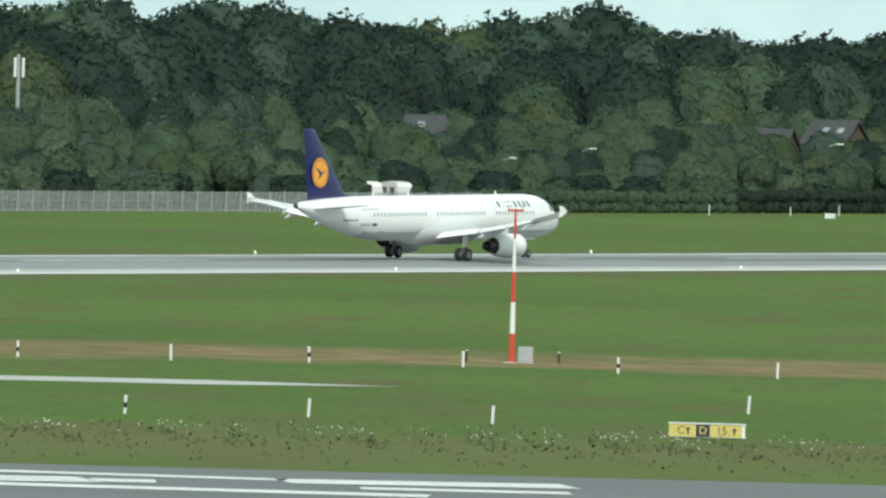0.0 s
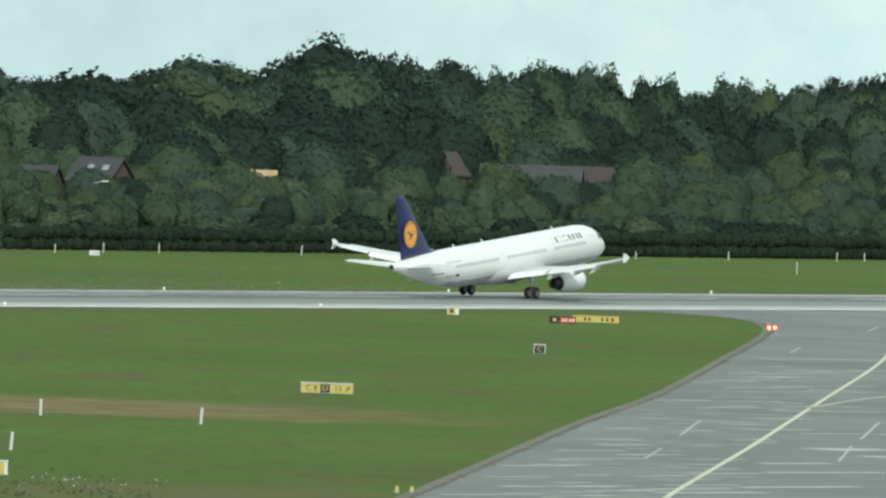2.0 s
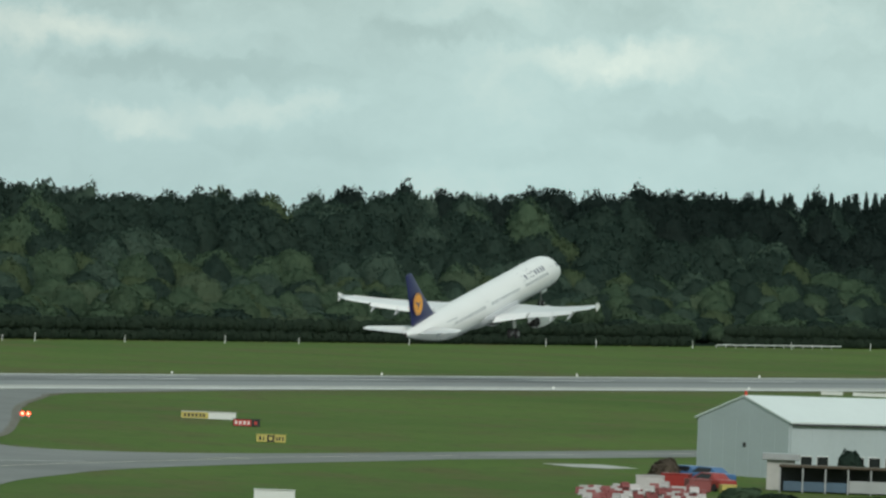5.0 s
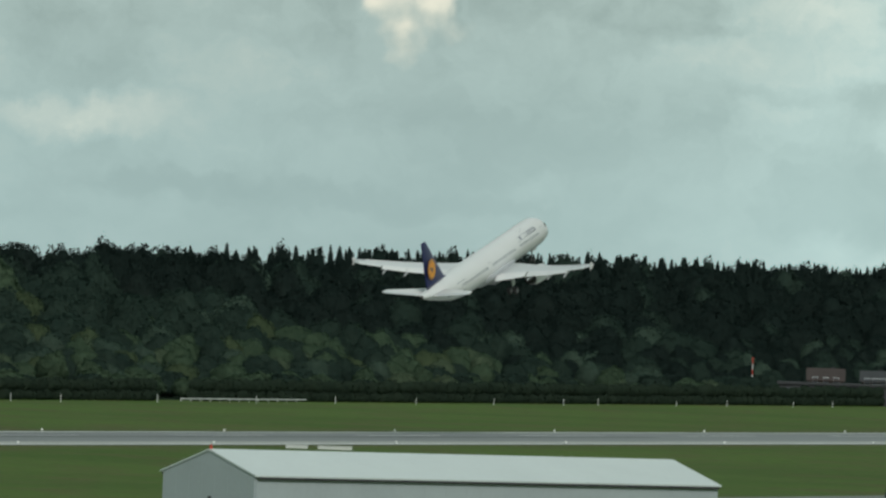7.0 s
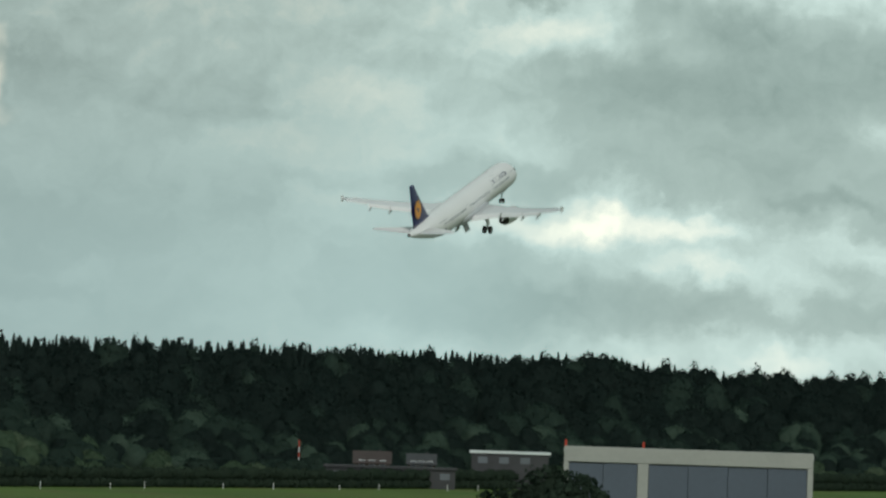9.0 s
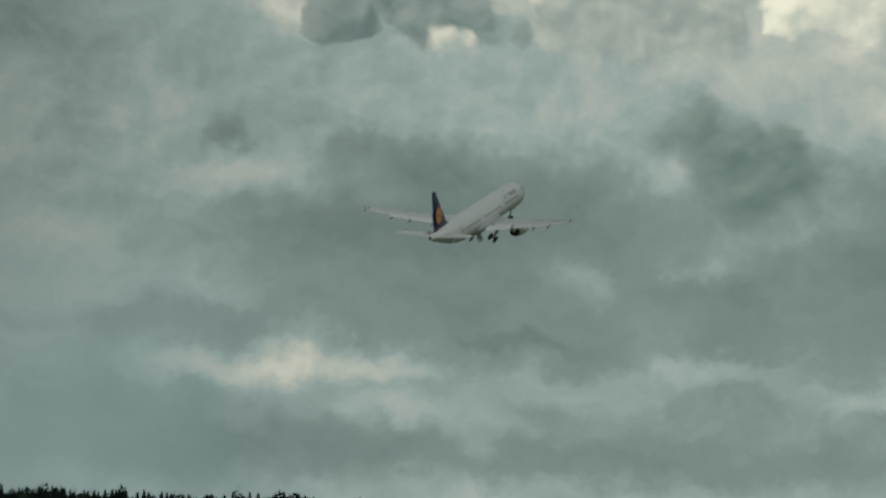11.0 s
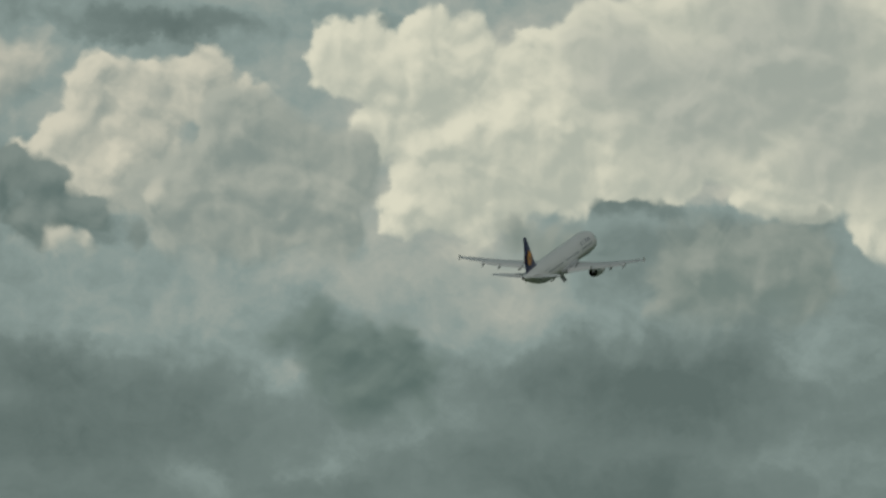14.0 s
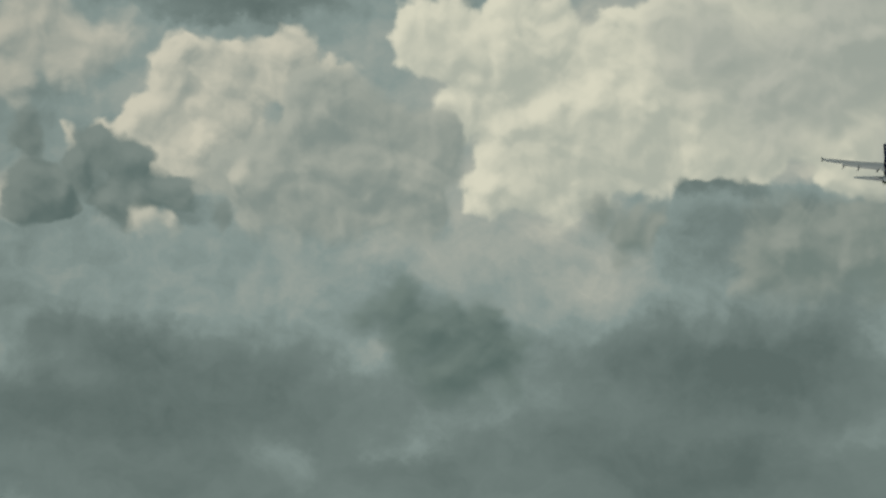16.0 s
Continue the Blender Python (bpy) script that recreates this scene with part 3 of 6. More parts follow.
def tube(a, b, r0, r1, n=10):
    bm = bmesh.new()
    add_tube(bm, a, b, r0, r1, n)
    return bm


def loft(rings, cap=True):
    """A skin over rings of equally many points."""
    bm = bmesh.new()
    vs = [[bm.verts.new(p) for p in ring] for ring in rings]
    n = len(vs[0])
    for a, b in zip(vs, vs[1:]):
        for i in range(n):
            bm.faces.new((a[i], a[(i + 1) % n], b[(i + 1) % n], b[i]))
    if cap:
        bm.faces.new(vs[0][::-1]), bm.faces.new(vs[-1])
    bmesh.ops.recalc_face_normals(bm, faces=bm.faces)
    return bm


def strip(points, width, z):
    """A flat band along a line of (x, y)."""
    bm = bmesh.new()
    rows = []
    for i, p in enumerate(points):
        a, b = Vector(points[max(i - 1, 0)]), Vector(points[min(i + 1, len(points) - 1)])
        d = (b - a).normalized()
        n = Vector((-d.y, d.x)) * width / 2
        rows.append((bm.verts.new((p[0] + n.x, p[1] + n.y, z)), bm.verts.new((p[0] - n.x, p[1] - n.y, z))))
    for (a, b), (c, d) in zip(rows, rows[1:]):
        bm.faces.new((a, b, d, c))
    bmesh.ops.recalc_face_normals(bm, faces=bm.faces)
    for f in bm.faces:
        if f.normal.z < 0:
            f.normal_flip()
    return bm


def sheet(points, z):
    bm = bmesh.new()
    f = bm.faces.new([bm.verts.new((x, y, z)) for x, y in points])
    bmesh.ops.triangulate(bm, faces=[f])
    for f in bm.faces:
        f.normal_update()
        if f.normal.z < 0:
            f.normal_flip()
    return bm


def smooth_line(points, steps=6):
    """Points along a soft curve through the given ones."""
    out = []
    P = [Vector((*p, 0)) for p in points]
    for i in range(len(P) - 1):
        a, b, c, d = P[max(i - 1, 0)], P[i], P[i + 1], P[min(i + 2, len(P) - 1)]
        for k in range(steps):
            t = k / steps
            q = 0.5 * ((2 * b) + (c - a) * t + (2 * a - 5 * b + 4 * c - d) * t * t + (3 * b - a - 3 * c + d) * t ** 3)
            out.append((q.x, q.y))
    return out + [(P[-1].x, P[-1].y)]


# ---- ground, runway, taxiways ----
def structure(name, bm, mat, label, category):
    return tagged(part(name, bm, mat), label, category, kind="structure")


structure("ground", sheet([(-5000, -1500), (3000, -1500), (3000, 5000), (-5000, 5000)], 0.0), "grass",
          "mown green airfield grass with dry straw belts", "ground")

RW, HALF = -614.0, 23.0


def crown(x):
    return 0.05 + 0.34 * (1 - abs(x - RW) / HALF)


def runway_band(x0, x1, lift=0.0, y0=300.0, y1=3600.0):
    bm = bmesh.new()
    xs = [x0, x1] if (x0 - RW) * (x1 - RW) >= 0 else [x0, RW, x1]
    ys = np.linspace(y0, y1, 12)
    rows = [[bm.verts.new((x, y, crown(x) + lift)) for x in xs] for y in ys]
    for a, b in zip(rows, rows[1:]):
        for i in range(len(xs) - 1):
            bm.faces.new((a[i], a[i + 1], b[i + 1], b[i]))
    return bm


runway = thing("runway", "long grey crowned runway with pale concrete edges", "runway", kind="structure")
part("surface", runway_band(RW - 18, RW + 15), "runway_grey", runway)
part("far_edge_band", runway_band(RW - HALF, RW - 18), "concrete", runway, "pale concrete edge band")
part("near_edge_band", runway_band(RW + 15, RW + HALF), "concrete", runway, "pale concrete edge band")
part("edge_line", runway_band(RW - 22.6, RW - 20.0, 0.02), "mark_white", runway, "worn white paint line")
part("edge_line", runway_band(RW + 20.4, RW + 22.2, 0.02), "mark_white", runway, "worn white paint line")
for k in range(24):
    part("centre_line_dash", runway_band(RW - 0.45, RW + 0.45, 0.02, 900 + 60 * k, 930 + 60 * k), "mark_white", runway)
for k, (y0, y1, w) in enumerate([(930, 1420, 3.4), (1000, 1600, 2.6), (880, 1250, 2.0)]):
    off = (-4.4, 4.0, 0.6)[k]
    part("rubber_streak", runway_band(RW + off - w / 2, RW + off + w / 2, 0.012, y0, y1), "asphalt_dark", runway, "dark tyre rubber deposit")

LEFT_EDGE = [(-262, 450), (-303.5, 539.5), (-341.5, 621), (-391, 727), (-428, 808), (-485, 927), (-520, 1000), (-543, 1046), (-560, 1076), (-574, 1094), (-584, 1101), (-592, 1099)]
ISLAND = [(-592, 1290), (-587, 1236), (-579, 1184), (-569, 1159), (-552, 1120), (-538, 1090), (-512, 1037), (-489, 989), (-474, 955), (-466, 941), (-458, 934), (-451, 938), (-448, 950), (-447, 968), (-447.5, 1046), (-447.5, 1700)]
RIGHT_EDGE = [(-435, 1700), (-435, 1018), (-434, 960), (-429, 907), (-423.5, 875), (-417, 853), (-411, 834), (-404, 816), (-393, 788), (-383, 765), (-361, 720), (-339, 674), (-317, 629), (-296, 586), (-230, 450)]
structure("taxiway_1", sheet(smooth_line(LEFT_EDGE, 4) + smooth_line(ISLAND, 4) + smooth_line(RIGHT_EDGE, 4), 0.03), "asphalt",
          "grey patched asphalt taxiway joining the runway", "taxiway")
structure("taxiway_2", sheet([(-470, 419), (-345, 505), (-310, 529.5), (-296, 541), (-225, 455), (-330, 330)], 0.02), "asphalt_dark",
          "dark grey asphalt taxiway with white bands", "taxiway")
structure("service_strip", sheet([(-470, 590), (-428.2, 626), (-419, 634.3), (-407, 638), (-414, 626.2), (-423, 618.6), (-465, 580)], 0.025), "concrete",
          "narrow pale concrete strip in the grass", "service road")
structure("service_stub", sheet([(-372, 757), (-366, 764), (-367, 768), (-381, 763)], 0.025), "soil",
          "short worn brown stub beside the taxiway", "service road")
structure("service_pad", sheet([(-427, 966), (-424, 972), (-417, 964), (-417.5, 958), (-421, 959)], 0.025), "concrete",
          "small pale concrete pad in the grass", "service road")

markings = thing("taxi_markings", "worn yellow and white taxiway markings", "marking", kind="structure")
MAIN = [(-290, 545), (-303, 569.6), (-319.3, 603.5), (-332.8, 632.3), (-363.8, 698.8), (-405.6, 787.6), (-468.4, 921.2), (-509.5, 1006), (-546.5, 1084), (-569.5, 1132), (-580, 1156), (-586.5, 1175), (-590, 1190), (-592, 1205)]
part("centre_line", strip(smooth_line(MAIN), 0.36, 0.05), "mark_yellow", markings, "pale yellow centre line")
part("branch_line", strip(smooth_line([(-406, 788), (-417.8, 820.4), (-424, 841.5), (-428.5, 860), (-433, 884), (-438, 930), (-441, 980), (-441, 1500)]), 0.3, 0.05), "mark_yellow", markings)
part("fork_line", strip(smooth_line([(-304.5, 573), (-300, 566), (-297, 556), (-297, 545)]), 0.4, 0.052), "mark_yellow", markings)
rnd = random.Random(5)
ACROSS = Vector((0.21, 0.978))


def taxi_streak(cx, cy, length, width, mat="worn_mark"):
    a = Vector((cx, cy))
    length, width = length * 1.4, width * 0.75
    p0, p1 = a - ACROSS * length / 2, a + ACROSS * length / 2
    bm = strip([tuple(p0), tuple(p1)], width, 0.045 + rnd.random() * 0.004)
    for v in bm.verts:
        v.co.x += rnd.uniform(-0.25, 0.25) * width
    part("worn_patch", bm, mat, markings)


for k in range(170):
    d = 575 + 330 * rnd.random() ** 1.3
    f = (d - 540) / 500
    left = Vector((-303.5, 539.5)).lerp(Vector((-520, 1000)), (d - 540) / 462)
    s = rnd.uniform(1.5, 13)
    c = left + Vector((0.883, 0.469)) * (1.5 + s)
    taxi_streak(c.x, c.y, rnd.uniform(1.0, 6.5), rnd.uniform(0.3, 1.3))
for cx, cy, ln, w in [(-400, 787, 16, 1.0), (-479.5, 942, 21, 0.9), (-428, 830, 12, 1.0), (-438.7, 889, 13, 0.9), (-452, 869, 6, 0.9), (-374, 733, 8, 1.0), (-336, 655, 8, 1.4), (-321, 612, 7, 2.0), (-357, 700, 5, 4), (-349, 690, 3.5, 4), (-371, 735, 2.2, 5), (-345, 668, 5, 2), (-311, 590, 8, 2.0), (-324, 628, 8, 2)]:
    taxi_streak(cx, cy, ln, w)
for o, (p, q) in enumerate([((-493.4, 954), (-504.3, 977)), ((-487.5, 965.5), (-507.5, 1006.7)), ((-538, 1056), (-548, 1078)), ((-368, 722), (-387, 762)), ((-346, 676), (-361, 707)), ((-375, 710), (-392, 745)), ((-352, 662), (-362, 683))]):
    part("side_dash", strip([p, q], 0.2, 0.047), "worn_mark", markings)
# broad white bands across the near taxiway
for p, q, w in [((-340.6, 495.3), (-326.5, 501.9), 2.8), ((-335.1, 487.2), (-330.9, 491.5), 6.5), ((-330.9, 491.5), (-328.3, 493.3), 4.0), ((-331.3, 481.7), (-312.2, 492.3), 3.6), ((-325.8, 500.5), (-315.5, 510.2), 5.5), ((-319.0, 496.9), (-310.9, 502.8), 3.0)]:
    part("white_band", strip([p, q], w, 0.045), "mark_white", markings, "broad white band")
# broken kerb stones and rubble beside the taxiway
verge = strip(smooth_line(ISLAND[1:10]), 0.8, 0.04)
for line in (LEFT_EDGE[1:11], RIGHT_EDGE[8:14], ISLAND[1:11]):
    for (ax, ay), (bx, by) in zip(line, line[1:]):
        n = int(math.hypot(bx - ax, by - ay) / 1.1)
        for i in range(n):
            t = (i + rnd.random()) / n
            x, y = ax + (bx - ax) * t + rnd.uniform(-0.3, 0.3), ay + (by - ay) * t
            s = rnd.uniform(0.08, 0.2)
            add_box(verge, x - s, x + s, y - s * 1.6, y + s * 1.6, 0.0, rnd.uniform(0.03, 0.06))
edge = strip(smooth_line([(x - 0.6, y) for x, y in LEFT_EDGE[1:9]]), 0.75, 0.036)
spare = bpy.data.meshes.new("edge")
edge.to_mesh(spare)
verge.from_mesh(spare)
tagged(part("verge_rubble", verge, "soil"), "broken pale stones and soil along the taxiway edge", "rubble", kind="stuff")


# ---- airliner ----
def build_airliner():
    plane = thing("airliner", "white twin-engine airliner with a dark blue tail and an orange disc", "airliner")
    legs = {}
    C = 4.15                       # height of the fuselage axis over the wheels' foot

    def st(s):
        return 21.97 - s

    # fuselage: station, half width, top, bottom
    S = [(0.0, 0.06, -0.50, -0.62), (0.12, 0.32, -0.25, -0.86), (0.4, 0.62, 0.02, -1.12), (1.0, 1.04, 0.42, -1.48), (1.7, 1.36, 0.82, -1.70), (2.4, 1.58, 1.28, -1.86), (3.2, 1.77, 1.68, -1.97), (4.2, 1.90, 1.94, -2.04), (5.5, 1.965, 2.05, -2.07), (7, 1.975, 2.07, -2.07),
         (12, 1.975, 2.07, -2.07), (18, 1.975, 2.07, -2.07), (24, 1.975, 2.07, -2.07), (29, 1.975, 2.07, -2.07), (31, 1.97, 2.07, -2.05), (33, 1.92, 2.07, -1.90), (35, 1.81, 2.05, -1.58), (37, 1.63, 2.01, -1.14), (39, 1.37, 1.94, -0.62), (41, 1.04, 1.83, -0.06), (43, 0.64, 1.66, 0.54), (44.1, 0.36, 1.52, 0.92), (44.45, 0.24, 1.44, 1.04)]
    n = 40
    rings = []
    for s, w, top, bot in S:
        mid = 0.0 if s < 30 else (top + bot) / 2 * 0.6
        mid = (top + bot) / 2 if s < 5 or s > 36 else mid
        ring = []
        for i in range(n):
            a = 2 * math.pi * i / n
            z = math.sin(a)
            ring.append((w * math.cos(a), st(s), C + mid + (z * (top - mid) if z > 0 else z * (mid - bot))))
        rings.append(ring)
    bm = loft(rings)
    fus = part("fuselage", bm, "white_paint", plane, "white painted metal tube with grey belly", smooth=True)
    fus.data.materials.append(M["grey_paint"])
    for p in fus.data.polygons:
        p.material_index = 1 if p.center.z < C - 1.15 - (0.5 if p.center.y < -14 else 0) and p.center.y > -16 else 0
    # tail exhaust
    part("tail_exhaust", tube((0, st(44.2), C + 1.22), (0, st(44.62), C + 1.24), 0.27, 0.2, 14), "dark_metal", plane, "sooty tail exhaust")
    # belly fairing
    rings = []
    for s, w, d in [(13.6, 0.6, 1.9), (15, 1.75, 2.3), (17, 2.1, 2.5), (20, 2.2, 2.58), (23, 2.15, 2.55), (25.5, 1.8, 2.4), (27.5, 0.7, 1.95)]:
        rings.append([(w * math.cos(a), st(s), C - 1.05 + (d - 1.05) * math.sin(a) * (1 if math.sin(a) < 0 else 0.35)) for a in [2 * math.pi * i / 20 for i in range(20)]])
    part("belly_fairing", loft(rings), "grey_paint", plane, "grey belly fairing", smooth=True)

    # cabin windows and doors
    def on_skin(s, z, side):
        w = 1.975 if s < 31 else 1.975 - (s - 31) ** 2 * 0.012
        w = w * min(1.0, 0.93 + (s - 3.2) * 0.03) if s < 5.5 else w
        return side * (w * math.sqrt(max(0.05, 1 - (z / 2.07) ** 2)) + 0.012), math.asin(max(-1, min(1, z / 2.07)))

    pane = None
    for side in (1, -1):
        for i in range(62):
            s = 6.4 + i * 0.533
            if any(abs(s - d) < 0.75 for d in (5.9, 14.2, 24.4, 38.0)) or s > 37:
                continue
            x, tilt = on_skin(s, 0.42, side)
            m = pose(x, st(s), C + 0.42, 0, -math.degrees(tilt) * side, 0)
            if pane is None:
                pane = part("cabin_window", box(-0.008, 0.008, -0.12, 0.12, -0.17, 0.17, 0.006), "cabin_pane", plane)
                pane.matrix_basis = m
            else:
                same("cabin_window", pane, plane, m)
        for s, h in ((5.3, 1.85), (13.5, 1.6), (24.5, 1.6), (38.2, 1.75)):
            x, tilt = on_skin(s, 0.1, side)
            if s > 30:
                x = side * 1.46
            d = bmesh.new()
            for (a0, a1, b0, b1) in ((-0.41, -0.375, -h / 2, h / 2), (0.375, 0.41, -h / 2, h / 2), (-0.41, 0.41, h / 2 - 0.035, h / 2), (-0.41, 0.41, -h / 2, -h / 2 + 0.035)):
                add_box(d, -0.02, 0.02, a0, a1, b0, b1)
            for v in d.verts:
                zz = (v.co.z + 0.1)
                v.co.x -= side * (1.975 - 1.975 * math.sqrt(max(0.05, 1 - (zz / 2.07) ** 2))) if s < 30 else side * 0.12 * zz * zz
            o = part("door_outline", d, "grey_paint", plane, "thin grey outline of a cabin door")
            o.matrix_basis = pose(side * (1.985 if s < 30 else 1.47), st(s), C + 0.1, 0, 0, 0)
    # cockpit windows
    for side in (1, -1):
        for k, (s0, s1, z0, z1) in enumerate(((1.85, 2.25, 0.52, 0.98), (2.25, 2.85, 0.50, 1.05), (2.9, 3.45, 0.52, 1.05))):
            bm = bmesh.new()
            def skin(s, z, out):
                i = max(j for j in range(len(S) - 1) if S[j][0] <= s)
                f = (s - S[i][0]) / (S[i + 1][0] - S[i][0])
                w, top, bot = [S[i][q] + (S[i + 1][q] - S[i][q]) * f for q in (1, 2, 3)]
                mid = (top + bot) / 2
                c = math.sqrt(max(0.02, 1 - ((z - mid) / (top - mid)) ** 2))
                return (side * (w * c + out), st(s), C + z)
            q = [skin(s0, z0, 0.015), skin(s1, z0, 0.015), skin(s1, z1, 0.015), skin(s0 + 0.15, z1 - 0.12, 0.015)]
            f = bm.faces.new([bm.verts.new(p) for p in q])
            bm.normal_update()
            bmesh.ops.solidify(bm, geom=[f], thickness=0.02)
            part("cockpit_window", bm, "cockpit_glass", plane, "dark cockpit glass")
    # title and registration, as plain bars
    for side in (1, -1):
        for j, (s0, wd, h) in enumerate([(7.2, 0.16, 0.95), (7.7, 0.45, 0.55), (8.3, 0.25, 0.95), (8.75, 0.25, 0.85), (9.2, 0.45, 0.95), (9.8, 0.45, 0.55), (10.4, 0.45, 0.55), (11.0, 0.4, 0.55), (11.5, 0.45, 0.55)]):
            s0, wd = 7.2 + (s0 - 7.2) * 1.36, wd * 0.85
            s = s0 if side == -1 else 20.6 - s0 - wd
            z0 = 0.95
            b = bmesh.new()
            g = [b.verts.new((side * (1.975 * math.sqrt(1 - (z / 2.07) ** 2) + 0.012), st(s + ds), C + z)) for ds, z in ((0, z0), (wd, z0), (wd, z0 + h * 0.55), (wd, z0 + h), (0, z0 + h), (0, z0 + h * 0.55))]
            b.faces.new(g)
            part("title_bar", b, "title_grey", plane, "dark grey-blue bar of the title")
        for s0, s1, z0, z1, mt in ((33.6, 34.3, -0.62, -0.36, "title_blue"), (34.5, 36.0, -0.62, -0.38, "grey_paint"), (36.5, 38.4, -0.15, -0.02, "title_blue"), (33.2, 36.0, 0.86, 0.98, "grey_paint")):
            b = bmesh.new()
            pts = []
            for s, z in ((s0, z0), (s1, z0), (s1, z1), (s0, z1)):
                i = max(j for j in range(len(S) - 1) if S[j][0] <= s)
                f = (s - S[i][0]) / (S[i + 1][0] - S[i][0])
                w, top, bot = [S[i][q] + (S[i + 1][q] - S[i][q]) * f for q in (1, 2, 3)]
                mid = (top + bot) / 2 * (0.6 if s <= 36 else 1)
                r = (z - mid) / ((top - mid) if z > mid else (mid - bot))
                pts.append(b.verts.new((side * (w * math.sqrt(max(0.05, 1 - r * r)) + 0.02), st(s), C + z)))
            b.faces.new(pts)
            part("small_marking", b, mt, plane)
    for s in (10.5, 25.5, 31.5):
        part("antenna_blade", loft([[(0.03, st(s), C + 2.05), (0, st(s - 0.22), C + 2.05), (-0.03, st(s), C + 2.05), (0, st(s + 0.22), C + 2.05)], [(0.01, st(s + 0.18), C + 2.42), (0, st(s + 0.1), C + 2.42), (-0.01, st(s + 0.18), C + 2.42), (0, st(s + 0.3), C + 2.42)]]), "white_paint", plane)

    # lifting surfaces
    def foil(le, te, x, z, thick, up=(0, 0, 1), k=14):
        out = []
        for i in range(k):
            a = 2 * math.pi * i / k
            c = (1 - math.cos(a)) / 2
            t = thick * (te - le) * (0.28 * math.sqrt(c) * (1 - c) * 2.6 + 0.02) * math.sin(a) / max(0.35, abs(math.sin(a)) ** 0.5)
            out.append((x + up[0] * t, st(le + (te - le) * c), z + up[2] * t))
        return out

    for side in (1, -1):
        W = [(1.6, 15.9, 23.6, -1.30), (4.2, 17.4, 23.4, -1.02), (6.4, 18.75, 23.2, -0.78), (10, 20.9, 24.5, -0.25), (13.5, 23.0, 25.7, 0.40), (16.2, 24.65, 26.6, 1.0), (17.0, 25.15, 26.75, 1.18)]
        rings = [foil(le, te - 0.25 * (te - le) * (0.55 if x < 13.6 else 0.1), side * x, C + z, 0.108) for x, le, te, z in W]
        wing = part("wing", loft(rings), "wing_grey", plane, "light grey swept wing", smooth=True)
        # flaps let down behind the wing, in three panels
        for (xa, xb) in ((2.1, 6.2), (6.5, 10.2), (10.3, 13.3)):
            rr = []
            for x in (xa, xb):
                f = np.interp(x, [w[0] for w in W], range(len(W)))
                le, te, z = [float(np.interp(x, [w[0] for w in W], [w[q] for w in W])) for q in (1, 2, 3)]
                ch = te - le
                a0, a1 = te - 0.20 * ch, te + 0.07 * ch
                drop = 0.10 + 0.06 * ch
                rr.append([(side * x, st(a0), C + z + 0.05), (side * x, st((a0 + a1) / 2), C + z + 0.10 - drop * 0.35), (side * x, st(a1), C + z - drop), (side * x, st(a1), C + z - drop - 0.03), (side * x, st((a0 + a1) / 2), C + z - 0.16 - drop * 0.4), (side * x, st(a0), C + z - 0.14)])
            part("flap", loft(rr), "white_paint", wing, "extended pale flap panel")
        part("aileron", loft([[(side * x, st(te - 0.42), C + z + 0.05), (side * x, st(te + 0.02), C + z - 0.03), (side * x, st(te + 0.02), C + z - 0.05), (side * x, st(te - 0.42), C + z - 0.07)] for x, le, te, z in ((13.5, 23.0, 25.75, 0.40), (16.2, 24.65, 26.62, 1.0))]), "white_paint", wing)
        # slats along the leading edge
        for xa, xb in ((2.6, 4.9), (6.7, 10.0), (10.1, 13.2), (13.3, 16.0)):
            rr = []
            for x in (xa, xb):
                le, te, z = [float(np.interp(x, [w[0] for w in W], [w[q] for w in W])) for q in (1, 2, 3)]
                c = 0.13 * (te - le) + 0.1
                rr.append([(side * x, st(le - 0.30), C + z - 0.22), (side * x, st(le - 0.12), C + z - 0.02), (side * x, st(le - 0.25 + c), C + z + 0.12), (side * x, st(le - 0.1 + c * 0.5), C + z - 0.02), (side * x, st(le - 0.12), C + z - 0.2)])
            part("slat", loft(rr), "white_paint", wing)
        # flap track fairings
        for x, ln, rad in ((6.9, 4.2, 0.32), (10.3, 3.4, 0.27), (13.0, 2.9, 0.22)):
            le, te, z = [float(np.interp(x, [w[0] for w in W], [w[q] for w in W])) for q in (1, 2, 3)]
            rings = []
            for f, r, dz in ((0, 0.05, -0.18), (0.2, 0.75, -0.34), (0.5, 1.0, -0.48), (0.75, 0.8, -0.62), (1, 0.08, -0.85)):
                rings.append([(side * x + r * rad * 0.62 * math.cos(a), st(te + 0.95 - ln * (1 - f)), C + z + dz + r * rad * math.sin(a)) for a in [2 * math.pi * i / 10 for i in range(10)]])
            part("flap_track_fairing", loft(rings), "grey_paint", wing, "grey pod under the flap", smooth=True)
        # wingtip fence
        b = bmesh.new()
        pts = [(25.3, 0), (26.05, 0.48), (26.7, 0.56), (26.5, 0.05), (26.7, -0.46), (26.2, -0.40)]
        for dx in (-0.03, 0.03):
            b.faces.new([b.verts.new((side * 17.05 + dx, st(s), C + 1.2 + z)) for s, z in pts])
        vs = list(b.verts)
        for i in range(6):
            j = (i + 1) % 6
            b.faces.new((vs[i], vs[j], vs[6 + j], vs[6 + i]))
        bmesh.ops.recalc_face_normals(b, faces=b.faces)
        part("wingtip_fence", b, "white_paint", wing, "small arrow-shaped tip fence")
        # tailplane
        rings = [foil(le, te, side * x, C + z, 0.10) for x, le, te, z in ((0.6, 38.4, 42.7, 0.98), (3.2, 39.9, 42.95, 1.22), (6.0, 41.55, 43.2, 1.48), (6.22, 41.9, 43.2, 1.5))]
        tp = part("tailplane", loft(rings), "white_paint", plane, "white tailplane", smooth=True)
